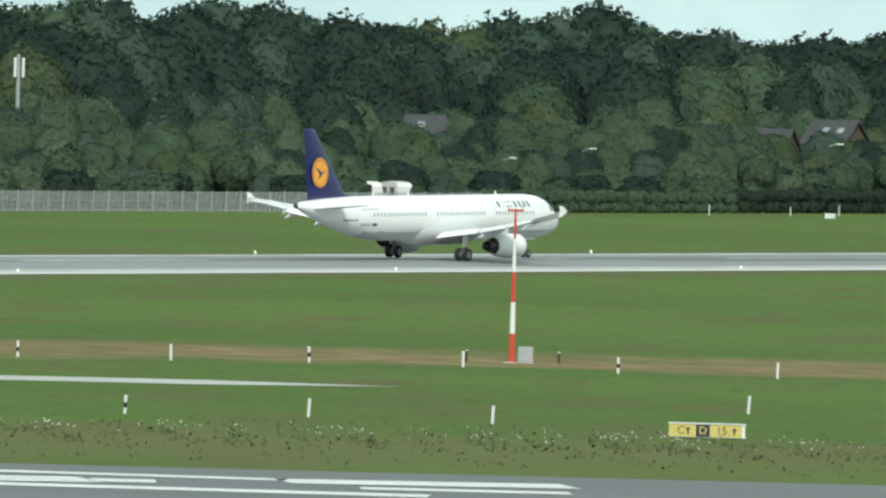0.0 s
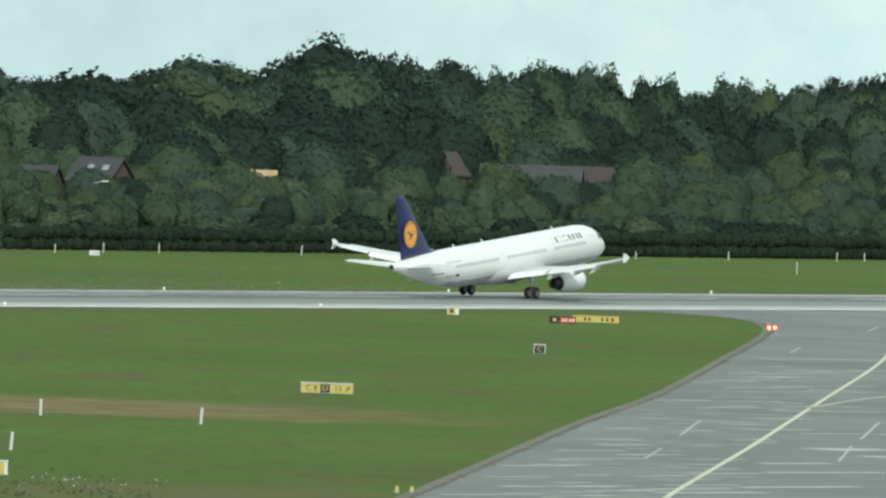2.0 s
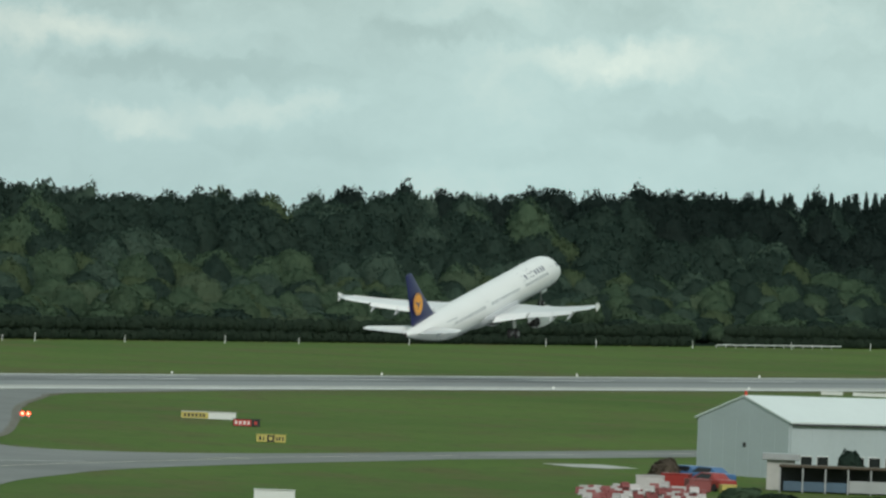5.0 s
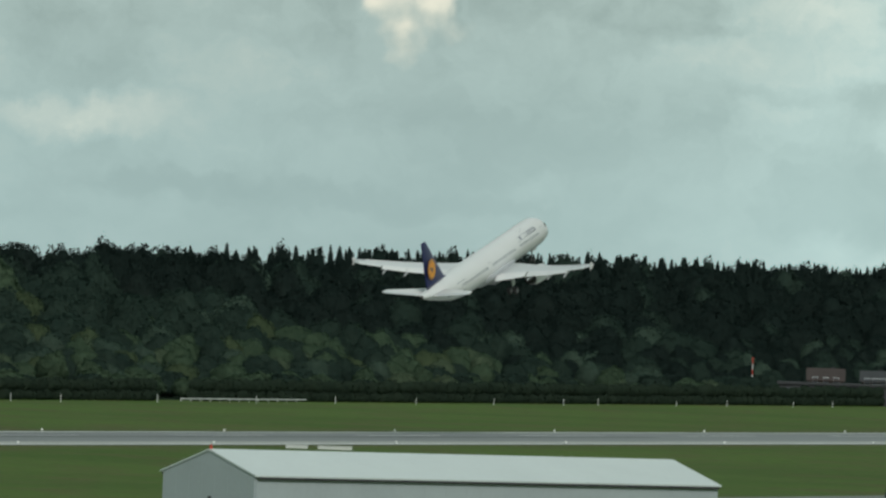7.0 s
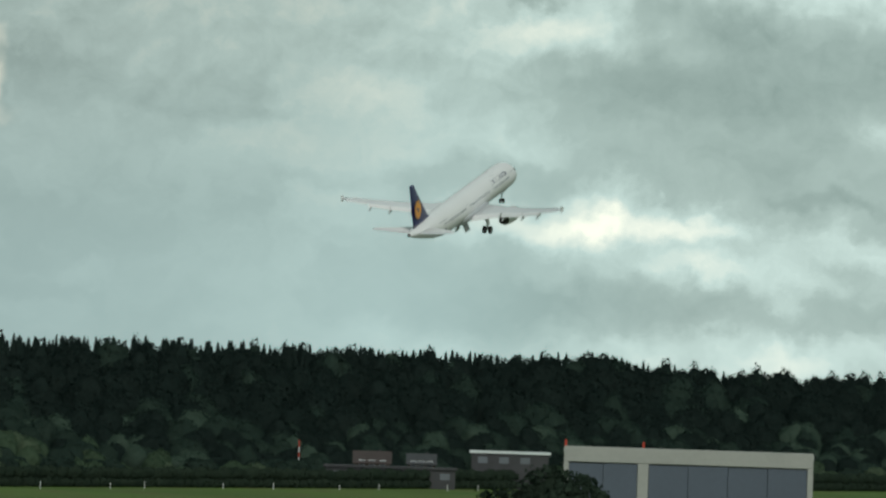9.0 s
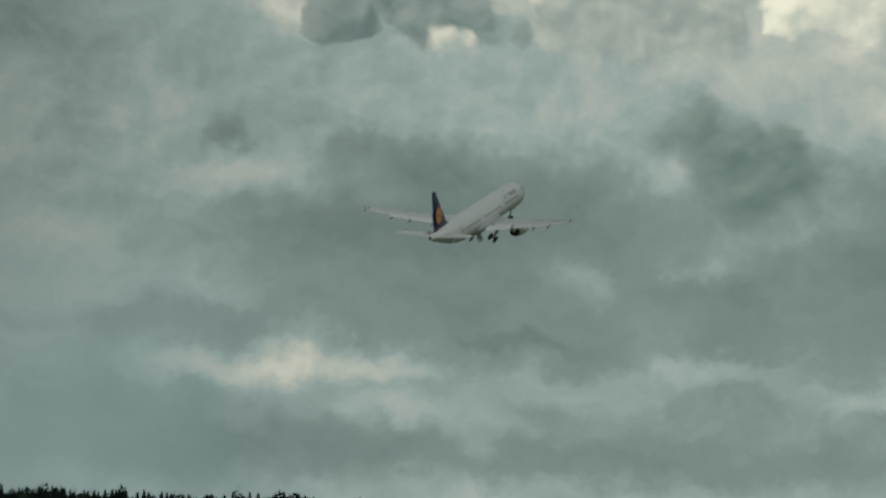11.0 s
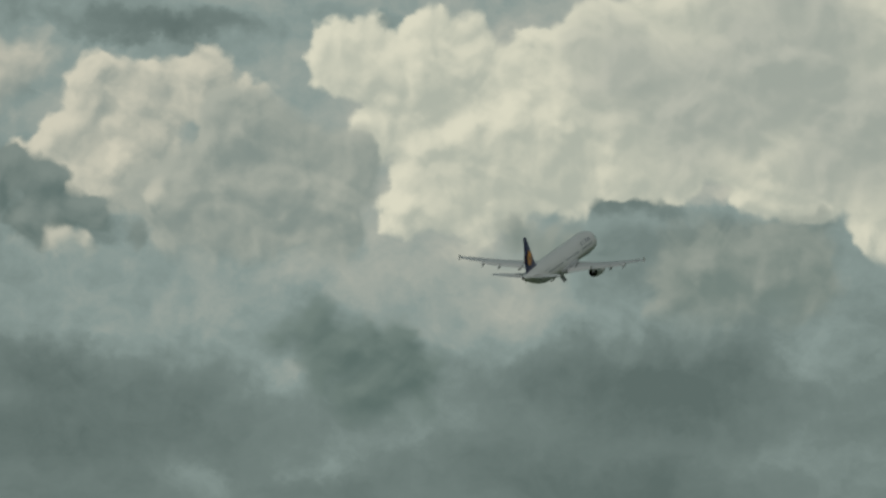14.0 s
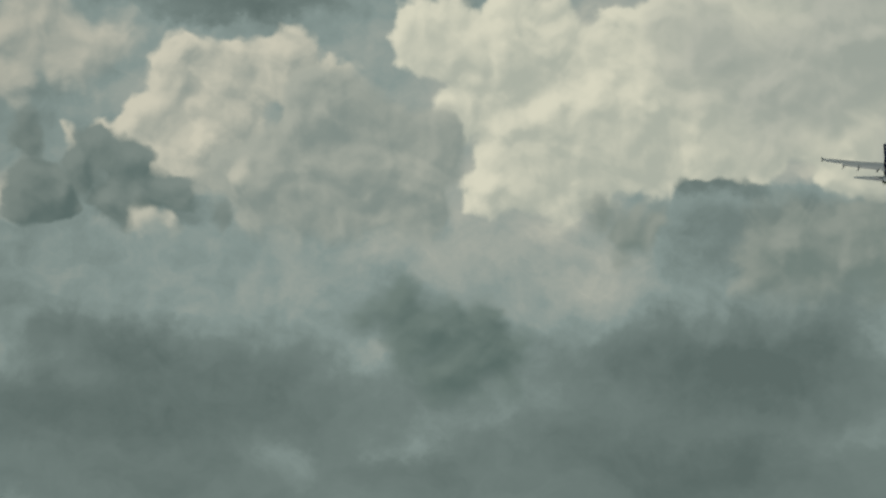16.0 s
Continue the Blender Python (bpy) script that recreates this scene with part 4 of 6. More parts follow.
        part("elevator", loft([[(side * x, st(te - 0.75), C + z + 0.08), (side * x, st(te + 0.05), C + z), (side * x, st(te + 0.05), C + z - 0.02), (side * x, st(te - 0.75), C + z - 0.09)] for x, te, z in ((1.3, 42.8, 1.05), (5.9, 43.2, 1.47))]), "wing_grey", tp)

        # engine
        ex, ez = side * 5.75, C - 2.42
        def turn_ring(s, r, flat=1.0, dz=0.0, k=28):
            r *= 0.93
            return [(ex + r * math.cos(a), st(s + 1.45), ez + dz + r * flat * math.sin(a)) for a in [2 * math.pi * i / k for i in range(k)]]
        eng = part("engine", loft([turn_ring(s, r) for s, r in ((14.25, 0.98), (14.05, 1.03), (14.15, 1.10), (14.6, 1.17), (15.4, 1.2), (16.6, 1.17), (17.6, 1.06), (18.5, 0.90), (18.55, 0.84), (17.9, 0.86))], cap=False), "white_paint", plane, "white engine nacelle", smooth=True)
        part("inlet_lip", loft([turn_ring(s, r) for s, r in ((14.30, 0.965), (14.06, 1.02), (14.03, 1.06), (14.14, 1.108), (14.32, 1.135), (14.33, 1.12))], cap=False), "lip_metal", eng, "bare metal inlet lip", smooth=True)
        part("inlet_duct", loft([turn_ring(s, r) for s, r in ((14.28, 0.97), (15.0, 0.90), (15.4, 0.88))], cap=False), "grey_paint", eng)
        part("fan", loft([turn_ring(15.3, 0.88), turn_ring(15.25, 0.3), turn_ring(14.95, 0.04)]), "dark_metal", eng, "dark fan disc with spinner")
        part("exhaust_nozzle", loft([turn_ring(s, r) for s, r in ((17.9, 0.84), (18.2, 0.68), (19.1, 0.55), (19.6, 0.46), (19.55, 0.42), (18.6, 0.4))], cap=True), "dark_metal", eng, "dark exhaust nozzle", smooth=True)
        part("exhaust_cone", loft([turn_ring(s, r) for s, r in ((18.9, 0.34), (19.7, 0.22), (20.35, 0.05))]), "dark_metal", eng, smooth=True)
        part("pylon", loft([[(ex - 0.16, st(17.0), ez + 1.0), (ex + 0.16, st(17.0), ez + 1.0), (ex + 0.2, st(21.6), ez + 0.7), (ex - 0.2, st(21.6), ez + 0.7)], [(ex - 0.1, st(17.9), ez + 1.34), (ex + 0.1, st(17.9), ez + 1.34), (ex + 0.16, st(21.9), ez + 1.55), (ex - 0.16, st(21.9), ez + 1.55)]]), "wing_grey", eng)

    # fin with rudder and emblem
    def fin_ring(z, le, te, th):
        out = []
        for i in range(14):
            a = 2 * math.pi * i / 14
            c = (1 - math.cos(a)) / 2
            out.append((th * math.sin(a) * (1 - c) ** 0.3 * (c + 0.02) ** 0.35, st(le + (te - le) * c), C + z))
        return out
    fin = part("fin", loft([fin_ring(1.75, 34.2, 42.6, 0.24), fin_ring(2.25, 36.4, 42.65, 0.34), (fin_ring(5.0, 38.95, 43.0, 0.27)), fin_ring(8.0, 41.6, 43.42, 0.17), fin_ring(8.25, 42.0, 43.42, 0.1)]), "blue_paint", plane, "dark blue painted fin", smooth=True)
    part("rudder", loft([[(0.10, st(te - fr), C + z), (0.0, st(te + 0.03), C + z), (-0.10, st(te - fr), C + z)] for z, te, fr in ((2.3, 42.65, 1.75), (7.9, 43.4, 0.6))]), "blue_paint", fin)
    for side in (1, -1):
        def disc(r, out, mat, label):
            b = bmesh.new()
            b.faces.new([b.verts.new((side * (0.30 - 0.022 * (z - 4.2) + out), st(41.05 - 0.0 + dy), C + z)) for dy, z in [(r * math.cos(a), 4.25 + r * math.sin(a)) for a in [2 * math.pi * i / 32 for i in range(32)]]])
            part("emblem_disc", b, mat, fin, label)
        disc(1.34, 0.010, "orange", "orange emblem disc")
        disc(1.21, 0.018, "title_blue", "thin dark ring")
        disc(1.14, 0.026, "orange", "orange emblem disc")
        b = bmesh.new()
        b.faces.new([b.verts.new((side * (0.30 - 0.022 * (z - 0.0) + 0.036), st(41.05 + dy), C + 4.25 + z)) for dy, z in ((-0.85, 0.30), (-0.2, -0.02), (0.25, 0.30), (0.85, 0.36), (0.30, 0.05), (0.12, -0.30), (0.55, -0.62), (-0.05, -0.40), (-0.3, -0.16))])
        part("emblem_mark", b, "title_blue", fin, "plain dark mark on the disc")

    # landing gear: each leg swings on its own hinge
    def wheel(parent, x, y, z, r, w):
        ring = []
        for dx, rr in ((-0.5, 0.72), (-0.46, 0.93), (-0.28, 1.0), (0.28, 1.0), (0.46, 0.93), (0.5, 0.72)):
            ring.append([(x + dx * w, y + r * rr * math.cos(a), z + r * rr * math.sin(a)) for a in [2 * math.pi * i / 24 for i in range(24)]])
        t = part("tyre", loft(ring), "rubber", parent, "black tyre", smooth=True)
        part("rim", loft([[(x + dx * w, y + r * rr * math.cos(a), z + r * rr * math.sin(a)) for a in [2 * math.pi * i / 16 for i in range(16)]] for dx, rr in ((-0.52, 0.5), (-0.49, 0.6), (0.49, 0.6), (0.52, 0.5))]), "steel", t, "steel hub")

    for side in (1, -1):
        leg = new("main_gear")
        leg.parent = plane
        leg.matrix_basis = pose(side * 3.8, st(21.9), 2.75)
        strut = part("strut", tube((0, 0, 0.1), (0, 0, -2.2), 0.13, 0.11, 12), "steel", leg, "grey steel strut")
        g = bmesh.new()
        add_tube(g, (-0.62, 0, -2.17), (0.62, 0, -2.17), 0.09, 0.09)
        add_tube(g, (0, 0, -1.0), (-side * 1.25, 0.1, -0.05), 0.07, 0.07)
        add_tube(g, (0, 0.12, -1.2), (0, 0.38, -1.7), 0.05, 0.05)
        add_tube(g, (0, 0.38, -1.7), (0, 0.1, -2.1), 0.05, 0.05)
        part("brace", g, "steel", leg)
        d = box(side * 0.18 - 0.03, side * 0.18 + 0.03, -0.42, 0.45, -1.45, 0.1, 0.01)
        part("leg_door", d, "white_paint", leg, "pale leg door")
        for dx in (-0.46, 0.46):
            wheel(leg, dx, 0, -2.17, 0.58, 0.40)
        legs[side] = leg
        dr = new("bay_door")
        dr.parent = plane
        dr.matrix_basis = pose(side * 0.35, st(22.2), 1.72)
        part("bay_panel", box(min(0, side * 1.55), max(0, side * 1.55), -1.0, 1.0, -0.03, 0.03, 0.01), "grey_paint", dr, "grey wheel bay door")
        legs[side * 2] = dr
    nose = new("nose_gear")
    nose.parent = plane
    nose.matrix_basis = pose(0, st(5.0), 2.2)
    part("strut", tube((0, 0, 0.1), (0, 0.05, -1.82), 0.10, 0.08, 10), "steel", nose, "grey steel strut")
    part("drag_brace", tube((0, 0.85, 0.0), (0, 0.05, -0.9), 0.05, 0.05, 8), "steel", nose)
    part("taxi_light", tube((0, 0.14, -0.75), (0, 0.2, -0.75), 0.12, 0.12, 12), "lip_metal", nose)
    for dx in (-0.25, 0.25):
        wheel(nose, dx, 0.05, -1.82, 0.38, 0.22)
    for sx in (-1, 1):
        part("nose_bay_door", box(sx * 0.42 - 0.015, sx * 0.42 + 0.015, -0.6, 0.9, -0.48, 0.0, 0.008), "white_paint", nose)
    legs[0] = nose
    return plane, legs


airliner, gear = build_airliner()


# ---- woods ----
def leaf_blob(rng, centre, r, leaves, leaf, squash=0.85, lean=(0, 0, 0)):
    """Arrays of a lumpy core and the leaf clumps round it: points, triangles, and the way each point faces."""
    bm = bmesh.new()
    bmesh.ops.create_icosphere(bm, subdivisions=1, radius=1.0)
    ball = np.array([v.co for v in bm.verts])
    fa = np.array([[v.index for v in f.verts] for f in bm.faces])
    bm.free()
    flat = np.array([1, 1, squash])
    co = ball * (rng.uniform(0.80, 0.98, (len(ball), 1))) * r * flat
    k = len(co)
    d = rng.normal(size=(leaves, 3))
    d[:, 2] = np.abs(d[:, 2]) * 1.15 - 0.4
    d /= np.linalg.norm(d, axis=1)[:, None]
    p = d * (rng.uniform(0.86, 1.01, (leaves, 1))) * r * flat
    n = d + rng.normal(size=(leaves, 3)) * 0.18
    n /= np.linalg.norm(n, axis=1)[:, None]
    a = np.cross(n, rng.normal(size=(leaves, 3)))
    a /= np.linalg.norm(a, axis=1)[:, None]
    b = np.cross(n, a)
    s = leaf * rng.uniform(0.6, 1.4, (leaves, 1))
    tri = np.stack([p + a * s, p - a * s * 0.6 + b * s * 0.8, p - a * s * 0.6 - b * s * 0.8], 1).reshape(-1, 3)
    face = d * 0.6 + np.asarray(lean) + rng.normal(size=(leaves, 3)) * 0.10
    V = np.concatenate([co, tri]) + centre
    T = np.concatenate([fa, np.arange(leaves * 3).reshape(-1, 3) + k])
    Nn = np.concatenate([ball * 0.6 + np.asarray(lean), np.repeat(face, 3, 0)])
    return V, T, Nn / np.linalg.norm(Nn, axis=1)[:, None]


def merge(pieces):
    V, T, Nn, k = [], [], [], 0
    for v, t, n in pieces:
        V.append(v), T.append(t + k), Nn.append(n)
        k += len(v)
    return np.concatenate(V), np.concatenate(T), np.concatenate(Nn)


def crown_arrays(seed, lobes=16, leaves=60, leaf=0.055, shape="round"):
    """A crown of unit height and about unit width: a lumpy core under many leaf clumps."""
    rng = np.random.default_rng(seed)
    if shape == "conifer":
        levels, around = 8, 8
        V, T = [], []
        for i in range(levels):
            f = i / (levels - 1)
            for k in range(around):
                a = 6.283 * k / around + rng.uniform(-0.2, 0.2)
                r = (0.19 * (1 - f) ** 0.85 + 0.008) * rng.uniform(0.75, 1.2)
                V.append((math.cos(a) * r, math.sin(a) * r, 0.08 + 0.90 * f + rng.uniform(-0.02, 0.02)))
        for i in range(levels - 1):
            for k in range(around):
                p, q = i * around + k, i * around + (k + 1) % around
                T += [(p, q, q + around), (p, q + around, p + around)]
        n = leaves * 7
        f = rng.uniform(0, 1, n) ** 1.3
        a = rng.uniform(0, 6.283, n)
        r = (0.19 * (1 - f) ** 0.85 + 0.008) * rng.uniform(0.85, 1.35, n)
        p = np.stack([np.cos(a) * r, np.sin(a) * r, 0.08 + 0.92 * f], 1)
        s = (leaf * rng.uniform(0.6, 1.4, n) * (1.1 - 0.75 * f))[:, None]
        o = np.stack([np.cos(a), np.sin(a), np.full(n, -0.5)], 1)
        w = np.stack([-np.sin(a), np.cos(a), rng.uniform(-0.3, 0.3, n)], 1)
        tri = np.stack([p + o * s * 1.3, p + w * s * 0.7, p - w * s * 0.7], 1).reshape(-1, 3)
        V = np.array(V)
        core_n = V * np.array([1, 1, 0]) / (np.linalg.norm(V[:, :2], axis=1)[:, None] + 1e-6) + np.array([0, 0, 0.4])
        leaf_n = o * np.array([1, 1, 0]) + np.array([0, 0, 0.5]) + rng.normal(size=(n, 3)) * 0.25
        return merge([(V, np.array(T), core_n), (tri, np.arange(n * 3).reshape(-1, 3), np.repeat(leaf_n, 3, 0))])
    bm = bmesh.new()
    bmesh.ops.create_icosphere(bm, subdivisions=3, radius=1.0)
    ball = np.array([v.co for v in bm.verts])
    T = np.array([[v.index for v in f.verts] for f in bm.faces])
    bm.free()
    wide, mid, over, under = {"round": (0.42, 0.52, 0.44, 0.42), "shrub": (0.50, 0.34, 0.60, 0.36), "tall": (0.36, 0.50, 0.47, 0.42)}[shape]
    puff = rng.normal(size=(lobes * 2, 3))
    puff[:, 2] = np.abs(puff[:, 2]) * 1.1 - 0.45
    puff /= np.linalg.norm(puff, axis=1)[:, None]
    span, lift = rng.uniform(0.22, 0.55, lobes * 2), rng.uniform(0.04, 0.24, lobes * 2)

    def skin(d, out):
        ang = np.arccos(np.clip(d @ puff.T, -1, 1))
        r = 0.84 + np.max(lift * np.clip(1 - (ang / span) ** 2, 0, 1), 1)
        p = d * (r * out)[:, None] * np.array([wide, wide, over])
        p[:, 2] = mid + np.where(d[:, 2] < 0, p[:, 2] * under / over, p[:, 2])
        return p

    V = skin(ball, np.full(len(ball), 0.92) + rng.uniform(-0.04, 0.03, len(ball)))
    fn = np.cross(V[T[:, 1]] - V[T[:, 0]], V[T[:, 2]] - V[T[:, 0]])
    core_n = np.zeros_like(V)
    for k in range(3):
        np.add.at(core_n, T[:, k], fn)
    core_n /= np.linalg.norm(core_n, axis=1)[:, None]
    core_n = core_n * 0.75 + ball * 0.45
    n = leaves * lobes
    d = rng.normal(size=(n, 3))
    d[:, 2] = np.where(d[:, 2] < -0.6, -d[:, 2], d[:, 2])
    d /= np.linalg.norm(d, axis=1)[:, None]
    out = rng.uniform(0.94, 1.02, n) + np.where(rng.random(n) < 0.12, rng.uniform(0.0, 0.05, n), 0)
    p = skin(d, out)
    near = core_n[np.argmax(d @ ball.T, 1)]
    face = near + rng.normal(size=(n, 3)) * 0.38
    g = near + rng.normal(size=(n, 3)) * 0.55
    g /= np.linalg.norm(g, axis=1)[:, None]
    a = np.cross(g, rng.normal(size=(n, 3)))
    a /= np.linalg.norm(a, axis=1)[:, None]
    b = np.cross(g, a)
    s = leaf * rng.uniform(0.55, 1.4, (n, 1))
    tri = np.stack([p + a * s, p - a * s * 0.6 + b * s * 0.8, p - a * s * 0.6 - b * s * 0.8], 1).reshape(-1, 3)
    return merge([(V, T, core_n), (tri, np.arange(n * 3).reshape(-1, 3), np.repeat(face, 3, 0))])


def mesh_from(name, V, T, Nn, mat):
    me = bpy.data.meshes.new(name)
    me.vertices.add(len(V))
    me.vertices.foreach_set("co", np.asarray(V, np.float32).ravel())
    me.loops.add(len(T) * 3)
    me.loops.foreach_set("vertex_index", np.asarray(T, np.int32).ravel())
    me.polygons.add(len(T))
    me.polygons.foreach_set("loop_start", np.arange(0, len(T) * 3, 3, dtype=np.int32))
    me.update(calc_edges=True)
    me.materials.append(M[mat])
    me.shade_smooth()
    Nn = np.asarray(Nn, np.float32)
    me.normals_split_custom_set_from_vertices(Nn / np.linalg.norm(Nn, axis=1)[:, None])
    return me


def spin(crown_set, scale, turn, at):
    V, T, Nn = crown_set
    c, s = math.cos(turn), math.sin(turn)
    R = np.array([[c, -s, 0], [s, c, 0], [0, 0, 1]])
    return (V * np.asarray(scale)) @ R.T + np.asarray(at), T, (Nn / np.asarray(scale) * scale[2]) @ R.T


WOOD = {
    "round": [crown_arrays(10 + i, 18, 62, 0.020, "round") for i in range(6)],
    "tall": [crown_arrays(20 + i, 15, 66, 0.019, "tall") for i in range(4)],
    "shrub": [crown_arrays(30 + i, 11, 66, 0.034, "shrub") for i in range(5)],
    "conifer": [crown_arrays(40 + i, 0, 30, 0.028, "conifer") for i in range(3)],
}
# the skyline: bearing to the left of north, and the elevation of the tree tops in thousandths of a degree
TOPS = [(17.0, 30), (18.6, 45), (19.1, 105), (19.5, 75), (21.2, 98), (22.5, 85), (23.4, 75), (23.7, 45), (24.0, 75), (24.4, 18), (24.65, 40), (25.0, -8), (25.8, -20), (26.2, 0), (26.4, 40), (26.9, 108), (27.4, 52), (28.05, 40), (28.4, 125), (28.75, 80),
        (29.1, 95), (29.45, 147), (29.7, 130), (29.9, 30), (30.17, 83), (30.4, -30), (30.9, -45), (31.1, 10), (31.35, -25), (31.63, 106), (32.0, 50), (32.3, 25), (33.0, 50), (35.0, 60)]
SLOPE = ([783, 800, 830, 865, 895, 925, 1010], [0.16, 0.22, 0.38, 0.62, 0.82, 0.96, 0.99])


def canopy_height(x, y):
    az, dist = math.degrees(math.atan2(-x, y)), math.hypot(x, y)
    e = float(np.interp(az, [p[0] for p in TOPS], [p[1] for p in TOPS])) * 0.001
    return (23.4 + dist * math.tan(radians(e))) * float(np.interp(-x, *SLOPE))


def grow_woods():
    rng = np.random.default_rng(3)
    rows = [(-806, 6.0), (-815, 6.5), (-825, 7.0), (-836, 7.5), (-849, 8.5), (-864, 9.5), (-881, 10.5), (-900, 10.5), (-920, 10.0), (-944, 9.5), (-968, 9.0)]
    kinds = {k: [] for k in ("leaf", "leaf_dark", "leaf_light", "leaf_olive", "leaf_blue", "needles")}
    for x0, gap in rows:
        y, far = -x0 / math.tan(radians(35.0)), -x0 / math.tan(radians(15.9))
        while y < far:
            x = x0 + rng.uniform(-0.4, 0.4) * gap
            if not any(abs(x - hx) < 6 and -8 < y - hy < ln - 4 for hx, hy, ln in CLEARINGS):
                low = (0.76, 1.12) if y < 1700 else (0.86, 1.10)
                h = canopy_height(x, y) * (rng.uniform(*low) if x > -890 else rng.uniform(0.96, 1.08))
                if y > 2180 and x < -890:
                    h *= 0.97
                if any(6 <= x - hx < 34 and -14 < y - hy < ln + 4 for hx, hy, ln in CLEARINGS):
                    h = min(h, rng.uniform(8.9, 10.1))
                kind = "shrub" if h < 6.5 else ("tall" if rng.random() < 0.25 else "round")
                pick = rng.random()
                if h > 14 or x < -885:
                    mat = "leaf_dark" if pick < 0.60 else "leaf_blue" if pick < 0.80 else "leaf" if pick < 0.93 else "leaf_olive"
                else:
                    mat = "leaf" if pick < 0.46 else "leaf_blue" if pick < 0.64 else "leaf_light" if pick < 0.76 else "leaf_olive" if pick < 0.88 else "leaf_dark"
                # cloud shade over the far wood is put into darker leaf colours
                if y > 1850 and rng.random() < (0.75 if x < -850 else 0.35):
                    mat = "leaf_dark"
                if y > 2080 and mat in ("leaf_light", "leaf_olive", "leaf"):
                    mat = "leaf_dark" if rng.random() < 0.7 else "leaf_blue"
                # broadleaf crowns take the conifer green here, as painted shade
                if y > 2080 and rng.random() < (0.85 if x < -850 else 0.5):
                    mat = "needles"
                shape = WOOD[kind][rng.integers(len(WOOD[kind]))]
                w = h * {"shrub": 1.15, "tall": 1.0, "round": 0.85}[kind] * rng.uniform(0.8, 1.15)
                w = max(w, gap * 1.1) if y < 1680 else min(max(w, gap * 1.1), gap * rng.uniform(1.1, 1.5))
                kinds[mat].append(spin(shape, (w, w, h), rng.uniform(0, 6.28), (x, y, 0)))
            y += gap * rng.uniform(0.8, 1.3)
    for x0 in (-952, -974, -990):
        y = 2300 + (950 + x0) * -0.6
        while y < -x0 / math.tan(radians(15.9)):
            x = x0 + rng.uniform(-6, 6)
            h = canopy_height(x, y) * rng.uniform(0.93, 1.01) * (0.95 if y > 2800 else 1.0)
            shape = WOOD["conifer"][rng.integers(3)]
            w = h * rng.uniform(0.55, 0.85)
            kinds["needles"].append(spin(shape, (w, w, h), rng.uniform(0, 6.28), (x, y, 0)))
            y += rng.choice((2.5, 3.5, 5.0, 8.0))
    for mat, name, label in (("leaf", "far_woods", "mixed green deciduous trees in a dense wood"), ("leaf_dark", "far_dark_woods", "dark green tall trees in a dense wood, the far ones darkened as in shade"), ("leaf_light", "far_pale_woods", "paler green young trees and willows"), ("leaf_olive", "far_olive_woods", "yellowish green broadleaf trees in a dense wood"), ("leaf_blue", "far_cool_woods", "bluish green broadleaf trees in a dense wood"), ("needles", "far_conifers", "dark conifers with pointed tops, and round crowns coloured as in shade")):
        tagged(new(name, mesh_from(name, *merge(kinds[mat]), mat)), label, "woodland", kind="stuff")


CLEARINGS = [(-850, 1330, 12), (-850, 1432, 16), (-858, 1545, 34), (-850, 1478, 10)]
grow_woods()
# the wood floor behind the hedge
structure("wood_floor", sheet([(-783, 1050), (-783, 3200), (-2600, 4900), (-2600, 1500)], 0.02), "hedge_leaf", "dark undergrowth of the wood", "undergrowth")


def hedge(name, y0, y1, height, mat, label, x=-779.5, seed=1):
    rng = np.random.default_rng(seed)
    root = thing(name, label, "hedge", pose(x, y0, 0), "boundary hedge")
    y = y0
    while y < y1:
        out, stop = [], min(y1, y + 14)
        while y < stop:
            h = height * rng.uniform(0.9, 1.1)
            for zz in (0.25, 0.72):
                out.append(leaf_blob(rng, np.array([rng.uniform(-0.3, 0.3), y - y0, h * zz]), h * 0.36, 40, 0.26, 0.9, (0.5, 0, 0.2)))
            y += height * 0.42
        o = new("hedge_section", mesh_from("hedge_section", *merge(out), mat))
        o.parent = root
    return root


hedge("hedge", 1234, 1296, 2.5, "leaf", "clipped mid-green boundary hedge", seed=1)
hedge("hedge", 1297, 1437, 2.9, "hedge_leaf", "dark green clipped boundary hedge", seed=2)
hedge("hedge", 1449, 1820, 3.3, "hedge_leaf", "long dark green boundary hedge", seed=3)
hedge("hedge", 1836, 2480, 3.4, "hedge_leaf", "long dark green boundary hedge", seed=4)


